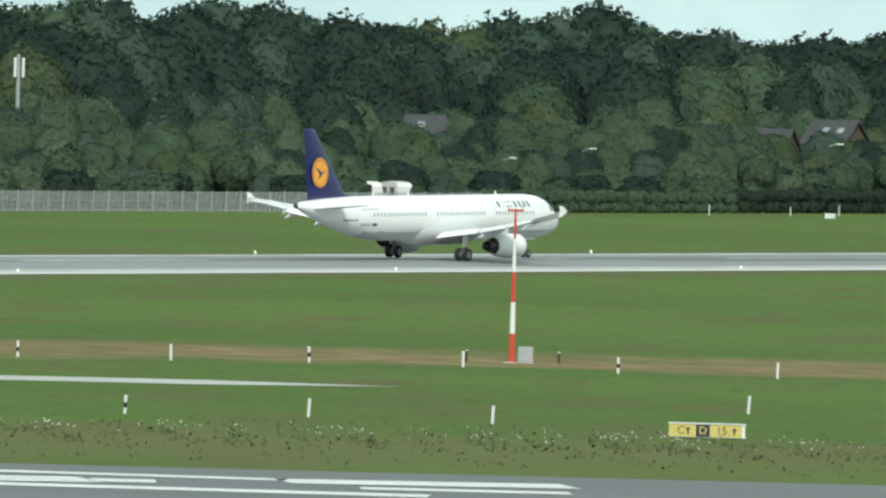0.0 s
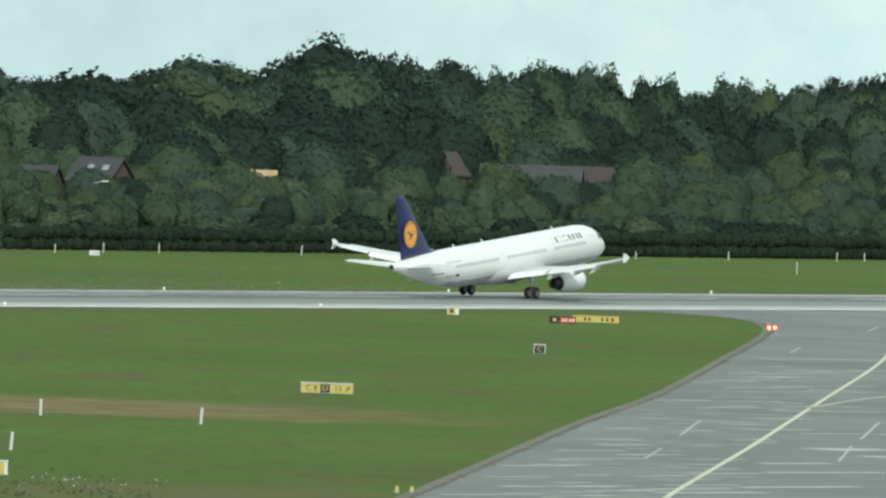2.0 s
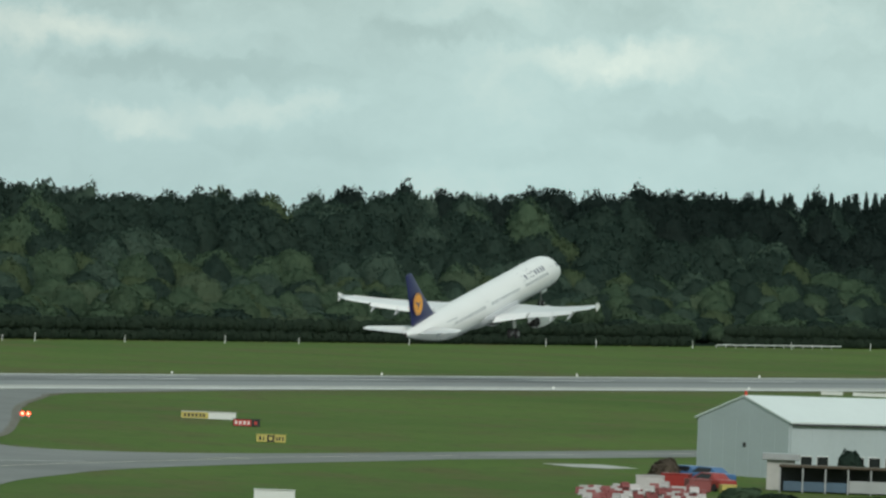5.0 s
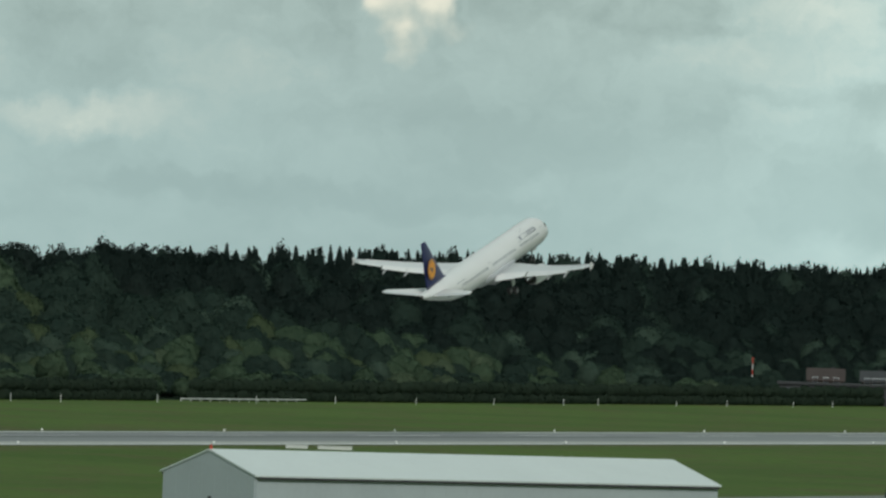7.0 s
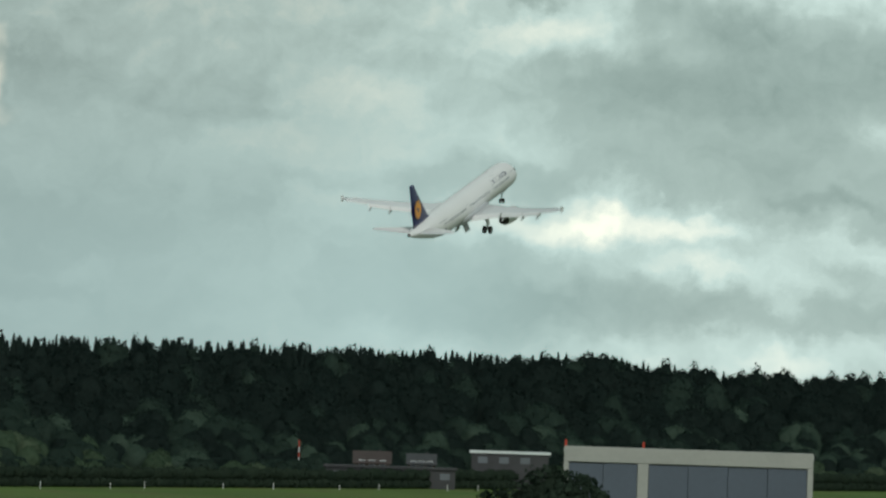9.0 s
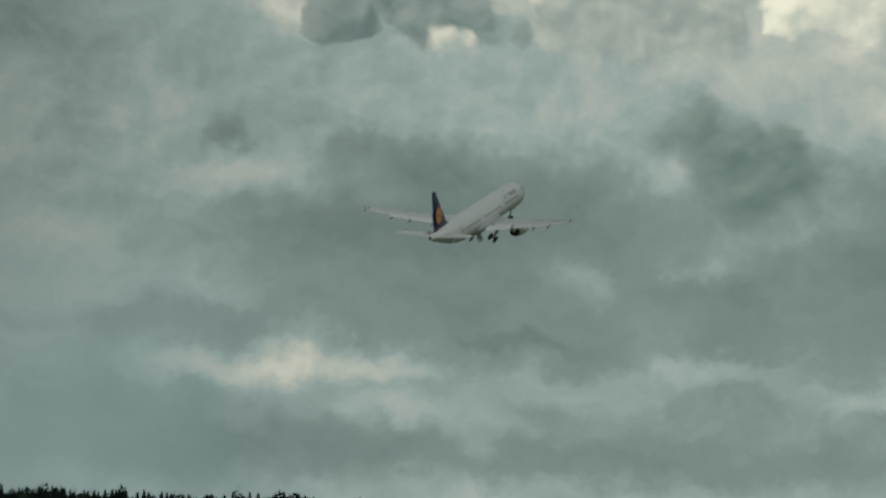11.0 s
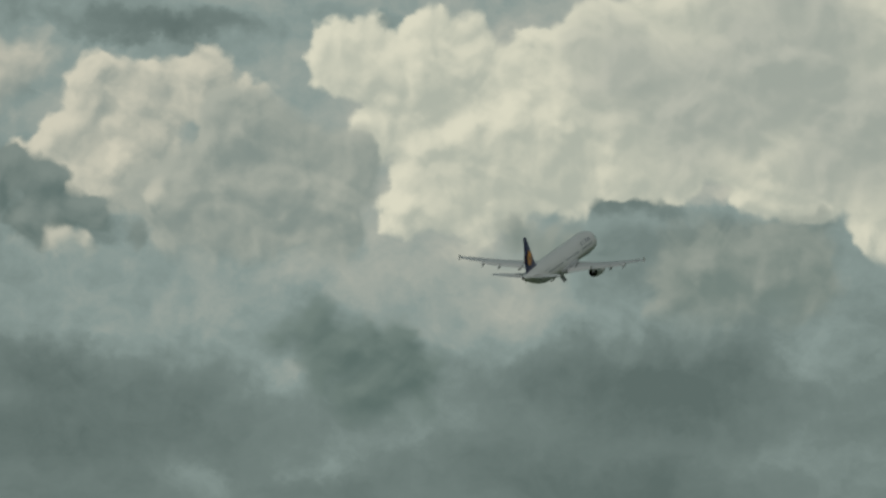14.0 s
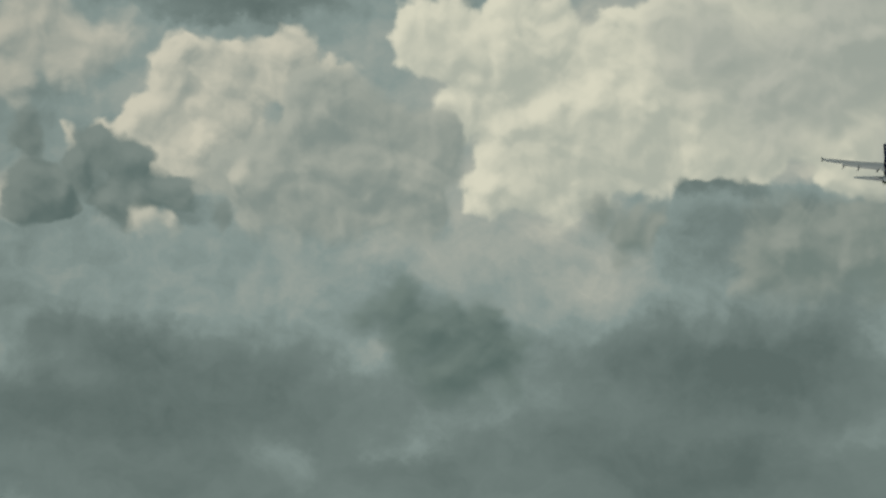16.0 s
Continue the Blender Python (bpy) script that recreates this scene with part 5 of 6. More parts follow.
def motions():
    walk(airliner, [(t, pose(RW, y, z, p, b, 0)) for t, y, z, p, b in RUN])
    press = [(0, 0.30), (1.5, 0.28), (2.5, 0.20), (3.5, 0.08), (4.3, 0.0), (10.0, 0.0)]
    for side in (1, -1):
        foot = pose(side * 3.8, 0.07, 2.75)
        fold = [(10.9, 25), (11.4, 45), (12.2, 66), (13.2, 84), (16, 86)]
        walk(gear[side], [(t, pose(0, 0, u) @ foot) for t, u in press] + [(t, foot @ pose(0, 0, 0, 0, side * a, 0)) for t, a in fold])
        door = pose(side * 0.35, -0.23, 1.72)
        wide = door @ pose(0, 0, 0, 0, side * 72, 0)
        walk(gear[side * 2], [(0, door), (7.0, door), (7.5, wide), (13.6, wide), (14.9, door), (16, door)])
    walk(spray, [(t, pose(RW, y, z)) for t, y, z in ((0, 960, -4.0), (1.2, 1052, -3.0), (1.8, 1098, -1.2), (2.4, 1146, -0.2), (3.2, 1212, 0.0), (3.7, 1250, -1.0), (4.4, 1290, -4.0), (16, 1290, -4.0))])
    up = pose(0, 16.97, 2.2)
    walk(gear[0], [(0, pose(0, 0, 0.25) @ up), (1.5, pose(0, 0, 0.1) @ up), (2.5, up), (11.0, up), (12.5, up @ pose(0, 0, 0, 40, 0, 0)), (13.6, up @ pose(0, 0, 0, 85, 0, 0)), (16, up @ pose(0, 0, 0, 88, 0, 0))])




# ---- airfield signs, lights, posts ----
def spot(left, dist):
    a = radians(left)
    return -dist * math.sin(a), dist * math.cos(a)


def letters(parent, text, x, z, size, mat, y=-0.085):
    cu = bpy.data.curves.new("lettering", "FONT")
    cu.body, cu.size, cu.align_x, cu.align_y, cu.extrude = text, size, "CENTER", "CENTER", 0.006
    cu.materials.append(M[mat])
    o = new("lettering", cu)
    o.parent = parent
    o.matrix_basis = pose(x, y, z, 90, 0, 0)
    return o


def arrow(parent, x, z, h, mat, turn=0):
    bm = bmesh.new()
    w = h * 0.11
    for pts in ([(-w, -h / 2), (w, -h / 2), (w, h * 0.2), (-w, h * 0.2)], [(-h * 0.36, h * 0.08), (h * 0.36, h * 0.08), (0, h / 2)]):
        bm.faces.new([bm.verts.new((px, 0, pz)) for px, pz in pts])
    bm.normal_update()
    bmesh.ops.solidify(bm, geom=list(bm.faces), thickness=0.012)
    o = part("arrow", bm, mat, parent)
    o.matrix_basis = pose(x, -0.09, z, 0, turn, 0)


def guidance_sign(x, y, face, width, height, panels, label, lift=0.18, hood="sign_white"):
    """A lit guidance sign on short legs. panels: from, to (shares of the width), paint, what stands on it."""
    s = thing("guidance_sign", label, "airfield sign", pose(x, y, 0, 0, 0, face), "airfield signs")
    part("housing", box(-width / 2, width / 2, -0.06, 0.22, lift, lift + height, 0.03), hood, s, "pale sign housing")
    part("hood", box(-width / 2 - 0.04, width / 2 + 0.04, -0.14, 0.25, lift + height, lift + height + 0.06, 0.01), hood, s)
    for i in range(3):
        lx = (i - 1) * width * 0.42
        part("leg", box(lx - 0.04, lx + 0.04, 0.02, 0.12, 0, lift + 0.02), "galv", s)
    for a, b, paint, marks in panels:
        x0, x1 = -width / 2 + a * width + 0.01, -width / 2 + b * width - 0.01
        p = part("face_panel", box(x0, x1, -0.082, -0.062, lift + 0.05, lift + height - 0.03), paint, s)
        for kind, fx, value, ink in marks:
            cx, cz = x0 + (x1 - x0) * fx, lift + height / 2 + 0.01
            if kind == "text":
                letters(p, value, cx, cz, height * 0.82, ink, -0.088)
            elif kind == "arrow":
                arrow(p, cx, cz, height * 0.55, ink, value)
            else:
                q = part("mark_bar", box(cx - value / 2, cx + value / 2, -0.094, -0.084, cz - height * 0.24, cz + height * 0.24), ink, p)
    return s


Y, K, R_, W_ = "sign_yellow", "sign_black", "sign_red", "sign_white"
guidance_sign(-349.4, 579.0, 31.2, 4.15, 0.74, [(0, 0.35, Y, [("text", 0.45, "C", K), ("arrow", 0.72, 0, K)]), (0.35, 0.54, K, [("text", 0.5, "D", Y)]), (0.54, 0.96, Y, [("text", 0.36, "15", K), ("arrow", 0.76, 0, K)])], "yellow and black taxiway direction sign with pale housing in the grass", 0.06)
guidance_sign(-430.3, 761.3, 29.4, 3.66, 0.70, [(0, 0.37, Y, [("text", 0.40, "C", K), ("arrow", 0.75, 0, K)]), (0.37, 0.56, K, [("text", 0.5, "D", Y)]), (0.56, 1, Y, [("text", 0.35, "15", K), ("arrow", 0.78, 40, K)])], "yellow and black taxiway direction sign in the grass", 0.1)
guidance_sign(-492.3, 906.6, 28.5, 0.98, 0.74, [(0.06, 0.94, K, [("text", 0.5, "C", Y)])], "small black taxiway location sign with pale border", 0.05)
guidance_sign(-556.7, 1029.5, 28.4, 2.5, 0.60, [(0, 0.4, K, [("bar", 0.5, 0.3, Y)]), (0.4, 1, R_, [("bar", f, 0.16, W_) for f in (0.2, 0.4, 0.65, 0.85)])], "red and black runway holding sign", 0.02, K)
guidance_sign(-558.0, 1038.5, 28.3, 4.4, 0.62, [(0.18, 0.55, Y, [("bar", f, 0.2, K) for f in (0.25, 0.5)]), (0.55, 1, Y, [("bar", f, 0.2, K) for f in (0.2, 0.45, 0.7)])], "long yellow direction sign with black markings", 0.02, Y)
guidance_sign(-576.5, 1044.0, 28.9, 1.1, 0.72, [(0.05, 0.7, Y, [("bar", 0.5, 0.3, K)])], "small pale yellow runway exit sign", 0.02)
guidance_sign(-514.4, 1084.0, 25.5, 5.3, 0.66, [(0.0, 0.5, Y, [("bar", f, 0.22, K) for f in (0.14, 0.28, 0.42, 0.56, 0.7, 0.84)])], "long sign, half yellow with black markings, half blank white", 0.05)
guidance_sign(-498.6, 1059.1, 25.3, 2.55, 0.66, [(0.02, 0.68, R_, [("bar", f, 0.2, W_) for f in (0.15, 0.38, 0.62, 0.85)]), (0.68, 1, K, [("bar", 0.5, 0.25, R_)])], "red and black runway holding sign", 0.03, K)
guidance_sign(-466.9, 997.0, 25.2, 2.6, 0.66, [(0, 0.36, Y, [("bar", 0.35, 0.22, K), ("bar", 0.7, 0.12, K)]), (0.36, 0.62, K, [("bar", 0.5, 0.3, Y)]), (0.62, 1, Y, [("bar", f, 0.16, K) for f in (0.2, 0.45, 0.75)])], "yellow and black taxiway direction sign", 0.03, Y)
guidance_sign(-377.4, 806.8, 25.1, 2.95, 0.82, [], "plain white back of an airfield sign", 0.06)
guidance_sign(-579.2, 1397.0, 21.9, 2.7, 0.42, [], "low plain white airfield sign", 0.03)
guidance_sign(-574.8, 1398.5, 21.8, 4.2, 0.42, [], "low plain white airfield sign", 0.03)


def guard_light(x, y, face):
    g = thing("runway_guard_light", "pair of glowing red guard lights on a short stand", "runway light", pose(x, y, 0, 0, 0, face), "guard lights")
    part("stand", box(-0.5, 0.5, -0.08, 0.08, 0.2, 0.3, 0.02), "galv", g)
    for sx in (-1, 1):
        part("leg", tube((sx * 0.35, 0, 0), (sx * 0.35, 0, 0.25), 0.05, 0.05, 8), "galv", g)
        h = part("lamp_housing", tube((sx * 0.27, 0.18, 0.5), (sx * 0.27, -0.1, 0.5), 0.25, 0.25, 16), "sign_black", g)
        part("lens", tube((sx * 0.27, -0.12, 0.5), (sx * 0.27, -0.15, 0.5), 0.22, 0.2, 16), "lamp_red", h, "glowing red lens")
        part("lens_core", tube((sx * 0.27, -0.155, 0.5), (sx * 0.27, -0.16, 0.5), 0.1, 0.1, 12), "lamp_core", h)


guard_light(-535.6, 1031.7, 27.4)
guard_light(-516.6, 1048.5, 26.2)


def small_light(x, y, z, mat, name, label, group):
    e = thing(name, label, "airfield light", pose(x, y, z), group)
    part("base", tube((0, 0, 0), (0, 0, 0.12), 0.16, 0.10, 8), "galv", e)
    part("glass", tube((0, 0, 0.12), (0, 0, 0.36), 0.13, 0.09, 8), mat, e)
    return e


edge = small_light(-639.0, 916, 0, "lamp_white", "runway_edge_light", "small white runway edge light", "runway edge lights")
for k in range(1, 22):
    copy_thing(edge, pose(-639.0, 916 + 60 * k, 0))
for k in range(0, 22):
    if not 1080 < 870.6 + 59.5 * k < 1290:
        copy_thing(edge, pose(-594.0, 870.6 + 59.5 * k, 0.04))
tl = small_light(-327.6, 587.7, 0, "sign_yellow", "taxiway_edge_marker", "small yellow taxiway edge marker", "taxiway edge markers")
for x, y in ((-326.9, 588.1), (-309.0, 613.7), (-308.4, 614.0)):
    copy_thing(tl, pose(x, y, 0))


def marker_post(x, y, black, h=1.0, lean=0.0):
    p = thing("marker_post", "white marker post with black band in the grass" if black else "plain white marker post in the grass", "marker post", pose(x, y, 0, 0, lean, 0), "marker posts")
    part("post", box(-0.075, 0.075, -0.06, 0.06, 0, h, 0.02), "sign_white", p)
    part("cap", box(-0.085, 0.085, -0.07, 0.07, h, h + 0.03), "sign_white", p)
    if black:
        part("black_band", box(-0.078, 0.078, -0.063, 0.063, h * 0.36, h * 0.64), "sign_black", p)
    return p


for x, y, b in [(-451.1, 661.4, 1), (-443.7, 668.1, 0), (-438.0, 675.7, 1), (-429.1, 680.3, 0), (-417.5, 680.6, 1), (-407.9, 684.5, 0), (-395.6, 683.8, 0), (-385.0, 575.2, 1), (-377.8, 582.9, 0), (-366.9, 584.9, 0), (-371.2, 619.7, 0)]:
    marker_post(x, y, b, 1.02, rnd.uniform(-2, 4))


def boundary_post(x, y, h, cap):
    p = thing("boundary_post", "slim white post with red cap at the far grass edge" if cap else "slim white post at the far grass edge", "marker post", pose(x, y, 0), "boundary posts")
    part("post", tube((0, 0, 0), (0, 0, h), 0.07, 0.06, 8), "sign_white", p)
    part("cap", tube((0, 0, h), (0, 0, h + 0.12), 0.08, 0.06, 8), "mast_red" if cap else "sign_white", p)


for y in [1178, 1273, 1290, 1304, 1318, 1353, 1385, 1411, 1440, 1466, 1498, 1507, 1521, 1551, 1562, 1590, 1623, 1651, 1688, 1741, 1756, 1797, 1838, 1870, 1902, 1940, 1972, 1990, 2028, 2052, 2083, 2106, 2139, 2160, 2190]:
    boundary_post(-768.5 + rnd.uniform(-1, 1), y, rnd.uniform(0.8, 1.15), False)
boundary_post(-711.0, 1375.7, 1.5, True)
boundary_post(-706.0, 1418.2, 1.6, True)
boundary_post(-756.0, 1281.0, 0.5, False)
boundary_post(-782.0, 1262.0, 1.3, False)
cab = thing("relay_box", "small white equipment box on the grass", "equipment box", pose(-757, 1281.5, 0))
part("case", box(-0.5, 0.5, -0.35, 0.35, 0.05, 0.62, 0.03), "sign_white", cab)
part("plinth", box(-0.55, 0.55, -0.4, 0.4, 0, 0.05), "concrete", cab)

# low white rail at the far edge
rail = thing("low_rail", "long low white rail before the hedge", "rail", pose(-776.5, 1848, 0))
part("beam", box(-0.1, 0.1, -24, 28, 0.34, 0.52, 0.02), "sign_white", rail)
for k in range(13):
    part("post", box(-0.06, 0.06, -24 + 4 * k - 0.06, -24 + 4 * k + 0.06, 0, 0.36), "sign_white", rail)

# wind and antenna mast
mast = thing("antenna_mast", "tall slim mast in red and white bands with a cross bar", "mast", pose(-433.1, 692.6, 0))
for z0, z1, mt in ((0, 1.95, "mast_red"), (1.95, 4.0, "sign_white"), (4.0, 6.0, "mast_red"), (6.0, 8.2, "sign_white"), (8.2, 10.0, "mast_red")):
    part("band", tube((0, 0, z0), (0, 0, z1), 0.21 - 0.014 * z0, 0.21 - 0.014 * z1, 12), mt, mast, "red painted section" if mt == "mast_red" else "white painted section")
part("cross_bar", box(-0.62, 0.62, -0.05, 0.05, 9.98, 10.12, 0.01), "mast_red", mast)
for sx in (-0.55, 0.0, 0.55):
    part("sensor", tube((sx, 0, 10.1), (sx, 0, 10.4), 0.05, 0.03, 8), "galv", mast)
part("footing", box(-0.4, 0.4, -0.4, 0.4, 0, 0.08), "concrete", mast)
box1 = thing("equipment_cabinet", "grey steel equipment cabinet beside the mast", "cabinet", pose(-432.85, 693.9, 0, 0, 0, 32))
part("body", box(-0.5, 0.5, -0.35, 0.35, 0.06, 1.08, 0.03), "galv", box1)
part("door", box(-0.30, 0.46, -0.375, -0.352, 0.12, 1.02, 0.01), "galv", box1, "grey cabinet door")
part("base", box(-0.52, 0.52, -0.37, 0.37, 0, 0.06), "concrete", box1)
for dx, dy in ((-3.2, -2.2), (1.6, 1.6)):
    b = thing("cable_marker", "short dark cable marker post", "marker post", pose(-432.9 + dx, 694 + dy, 0), "cable markers")
    part("post", tube((0, 0, 0), (0, 0, 0.7), 0.08, 0.07, 8), "sign_black", b)
    part("cap", tube((0, 0, 0.7), (0, 0, 0.78), 0.09, 0.05, 8), "sign_white", b)

# ---- boundary fence, caravans, poles ----
fence = thing("mesh_fence", "grey steel airfield fence of close bars", "fence")
bars = bmesh.new()
for k in range(900):
    y = 1080 + k * 0.17
    vs = [bars.verts.new((-776 + dx, y + dy, z)) for z in (0.1, 2.35) for dx, dy in ((0, -0.018), (0.03, 0.018))]
    bars.faces.new((vs[0], vs[1], vs[3], vs[2]))
tagged(part("fence_infill", bars, "galv", fence), kind="stuff")
for z in (0.3, 1.3, 2.25):
    part("rail", box(-776.05, -775.95, 1080, 1233, z - 0.03, z + 0.03), "galv", fence)
fp = part("fence_post", box(-0.05, 0.05, -0.05, 0.05, 0, 2.5), "galv", fence)
fp.matrix_basis = pose(-776, 1080, 0)
for k in range(1, 52):
    same("fence_post", fp, fence, pose(-776, 1080 + 3 * k, 0))


def caravan(x, y, turn, length, label):
    c = thing("caravan", label, "caravan", pose(x, y, 0, 0, 0, turn), "parked caravans")
    bm = loft([[(-1.1, a, z0), (1.1, a, z0), (1.12, a, (z0 + z1) / 2), (1.0, a, z1), (-1.0, a, z1), (-1.12, a, (z0 + z1) / 2)] for a, z0, z1 in ((-length / 2, 0.9, 2.5), (-length / 2 + 0.4, 0.5, 2.95), (0, 0.45, 3.1), (length / 2 - 0.4, 0.5, 2.95), (length / 2, 1.0, 2.4))])
    part("body", bm, "van_white", c, "cream white shell")
    for a in (-length * 0.25, length * 0.2):
        for sx in (-1, 1):
            part("window", box(sx * 1.11 - 0.03, sx * 1.11 + 0.03, a - 0.6, a + 0.6, 1.7, 2.4, 0.02), "dark_glass", c)
            part("wheel", tube((sx * 0.9, a, 0.33), (sx * 1.1, a, 0.33), 0.33, 0.33, 14), "rubber", c)


caravan(-800, 1246.0, 48, 5.6, "cream white caravan parked behind the fence")
caravan(-800.5, 1253.0, 60, 4.6, "cream white caravan with dark windows behind the fence")

pole = thing("mobile_phone_mast", "slim grey mast with antenna panels on top", "mast", pose(-850, 1244.8, 0))
part("shaft", tube((0, 0, 0), (0, 0, 17), 0.32, 0.2, 12), "galv", pole)
for k in range(3):
    a = k * 2.09 + 0.4
    part("antenna_panel", box(math.cos(a) * 0.6 - 0.14, math.cos(a) * 0.6 + 0.14, math.sin(a) * 0.6 - 0.14, math.sin(a) * 0.6 + 0.14, 14.2, 16.6, 0.03), "sign_white", pole)
    part("bracket", tube((0, 0, 15.4), (math.cos(a) * 0.6, math.sin(a) * 0.6, 15.4), 0.05, 0.05, 6), "galv", pole)


def street_lamp(x, y, h, turn):
    s = thing("street_lamp", "slim grey street lamp with flat head behind the hedge", "street lamp", pose(x, y, 0, 0, 0, turn), "street lamps")
    part("pole", tube((0, 0, 0), (0, 0, h), 0.045, 0.035, 8), "tile_grey", s)
    part("arm", tube((0, 0, h), (1.2, 0, h + 0.25), 0.05, 0.04, 8), "galv", s)
    part("head", box(0.9, 1.8, -0.16, 0.16, h + 0.18, h + 0.34, 0.04), "sign_white", s)


for x, y, h, tn in ((-785, 1328.3, 8.2, 30), (-790, 1260.2, 6.0, 60), (-790, 1278.1, 7.2, 20)):
    street_lamp(x, y, h, tn)


def house(x, y, turn, length, depth, eave, ridge, roof, wall, label, skylights=0, white_gable=False):
    h = thing("house", label, "house", pose(x, y, 0, 0, 0, turn), "houses at the wood's edge")
    part("wall", box(-length / 2, length / 2, -depth / 2, depth / 2, 0, eave), wall, h)
    l, d, o = length / 2 + 0.4, depth / 2 + 0.5, 0.25
    for sy in (-1, 1):
        bm = bmesh.new()
        q = [(-l, sy * d, eave - 0.3), (l, sy * d, eave - 0.3), (l, 0, ridge), (-l, 0, ridge)]
        top, low = [bm.verts.new((a, b, c + o)) for a, b, c in q], [bm.verts.new(p) for p in q]
        bm.faces.new(top), bm.faces.new(low[::-1])
        for i in range(4):
            bm.faces.new((top[i], low[i], low[(i + 1) % 4], top[(i + 1) % 4]))
        bmesh.ops.recalc_face_normals(bm, faces=bm.faces)
        r = part("roof", bm, roof, h, "pitched tiled roof")
        if sy < 0:
            for k in range(skylights):
                cx = -length * 0.1 + 2.2 * k
                sl = math.atan2(ridge - eave + 0.3, d)
                w = part("skylight", box(-0.45, 0.45, -0.6, 0.6, 0, 0.1, 0.02), "lip_metal", r, "bright roof window")
                w.matrix_basis = pose(cx, -d * 0.45, eave - 0.3 + (ridge - eave + 0.3) * 0.55 + o, math.degrees(sl), 0, 0)
    for sx in (-1, 1):
        bm = bmesh.new()
        pr = [(sx * length / 2, -depth / 2, eave), (sx * length / 2, depth / 2, eave), (sx * length / 2, 0, ridge - 0.1)]
        f = bm.faces.new([bm.verts.new(p) for p in pr])
        bm.normal_update()
        bmesh.ops.solidify(bm, geom=[f], thickness=0.2)
        part("gable", bm, "plaster" if white_gable else wall, h)
    part("chimney", box(length * 0.2 - 0.35, length * 0.2 + 0.35, 0.2, 0.9, ridge - 1.2, ridge + 0.45, 0.03), "tile_grey", h)
    for k in range(3):
        w = part("window", box(-length / 2 + length * (0.2 + 0.3 * k) - 0.55, -length / 2 + length * (0.2 + 0.3 * k) + 0.55, -depth / 2 - 0.05, -depth / 2 + 0.05, 3.6, 4.9), "sign_white", h)
        part("pane", box(-length / 2 + length * (0.2 + 0.3 * k) - 0.47, -length / 2 + length * (0.2 + 0.3 * k) + 0.47, -depth / 2 - 0.07, -depth / 2 - 0.045, 3.68, 4.82), "dark_glass", w)


house(-850, 1337, 32, 4.6, 8, 7.6, 10.2, "tile_grey", "brick", "house with a grey tiled roof and bright roof window among trees", 1)
house(-850, 1440, 6, 6.0, 8, 7.4, 10.3, "tile_grey", "brick", "house with dark grey roof and two bright roof windows", 2)
house(-852, 1427, 12, 5.0, 7, 6.2, 9.0, "tile_grey", "brick", "low house with dark roof half hidden by trees")
house(-860, 1550, 62, 7, 7, 9.2, 12.2, "tile_red", "brick", "house with red-brown roof and pale gable", 0, True)
house(-850, 1561, 26, 14, 9, 9.0, 10.7, "tile_grey", "brick", "long low house with a plain grey roof")
house(-856, 1590, 26, 7, 9, 8.4, 10.6, "tile_red", "brick", "house with dark red roof behind bushes")
house(-850, 1483, 29, 4.0, 5, 7.9, 9.1, "tile_orange", "brick", "small house with bright orange roof")


# ---- buildings at the far end of the field ----
def low_block(x, y, turn, length, depth, height, wall, roof, label):
    b = thing("low_building", label, "building", pose(x, y, 0, 0, 0, turn), "far buildings")
    part("wall", box(-length / 2, length / 2, -depth / 2, depth / 2, 0, height - 0.5), wall, b)
    part("roof", box(-length / 2 - 0.4, length / 2 + 0.4, -depth / 2 - 0.4, depth / 2 + 0.4, height - 0.5, height, 0.03), roof, b, "flat roof with pale edge")
    for k in range(int(length / 4)):
        part("window", box(-length / 2 + 1.2 + 4 * k, -length / 2 + 3 + 4 * k, -depth / 2 - 0.05, -depth / 2 + 0.02, height - 2.3, height - 1.1), "dark_glass", b)
    return b


low_block(-781.5, 2212, 19.6, 14.5, 9, 7.1, "tile_grey", "shed_roof", "low dark building with a pale flat roof edge")
low_block(-786.5, 2160, 19.8, 24, 5, 4.0, "tile_grey", "tile_grey", "long low dark store with a dark flat roof")
house(-796, 2176, 20, 6.5, 6, 4.4, 6.3, "tile_red", "brick", "small house with red-brown roof at the wood's edge")
house(-792, 2192, 20, 5.0, 6, 4.4, 6.0, "tile_grey", "brick", "small grey-roofed house at the wood's edge")
pm = thing("red_white_pole", "slim pole in red and white bands", "mast", pose(-803, 2155.5, 0))
for k in range(8):
    part("band", tube((0, 0, k), (0, 0, k + 1), 0.11, 0.11, 8), "mast_red" if k % 2 else "sign_white", pm)
part("tip", tube((0, 0, 8), (0, 0, 8.3), 0.12, 0.05, 8), "mast_red", pm)


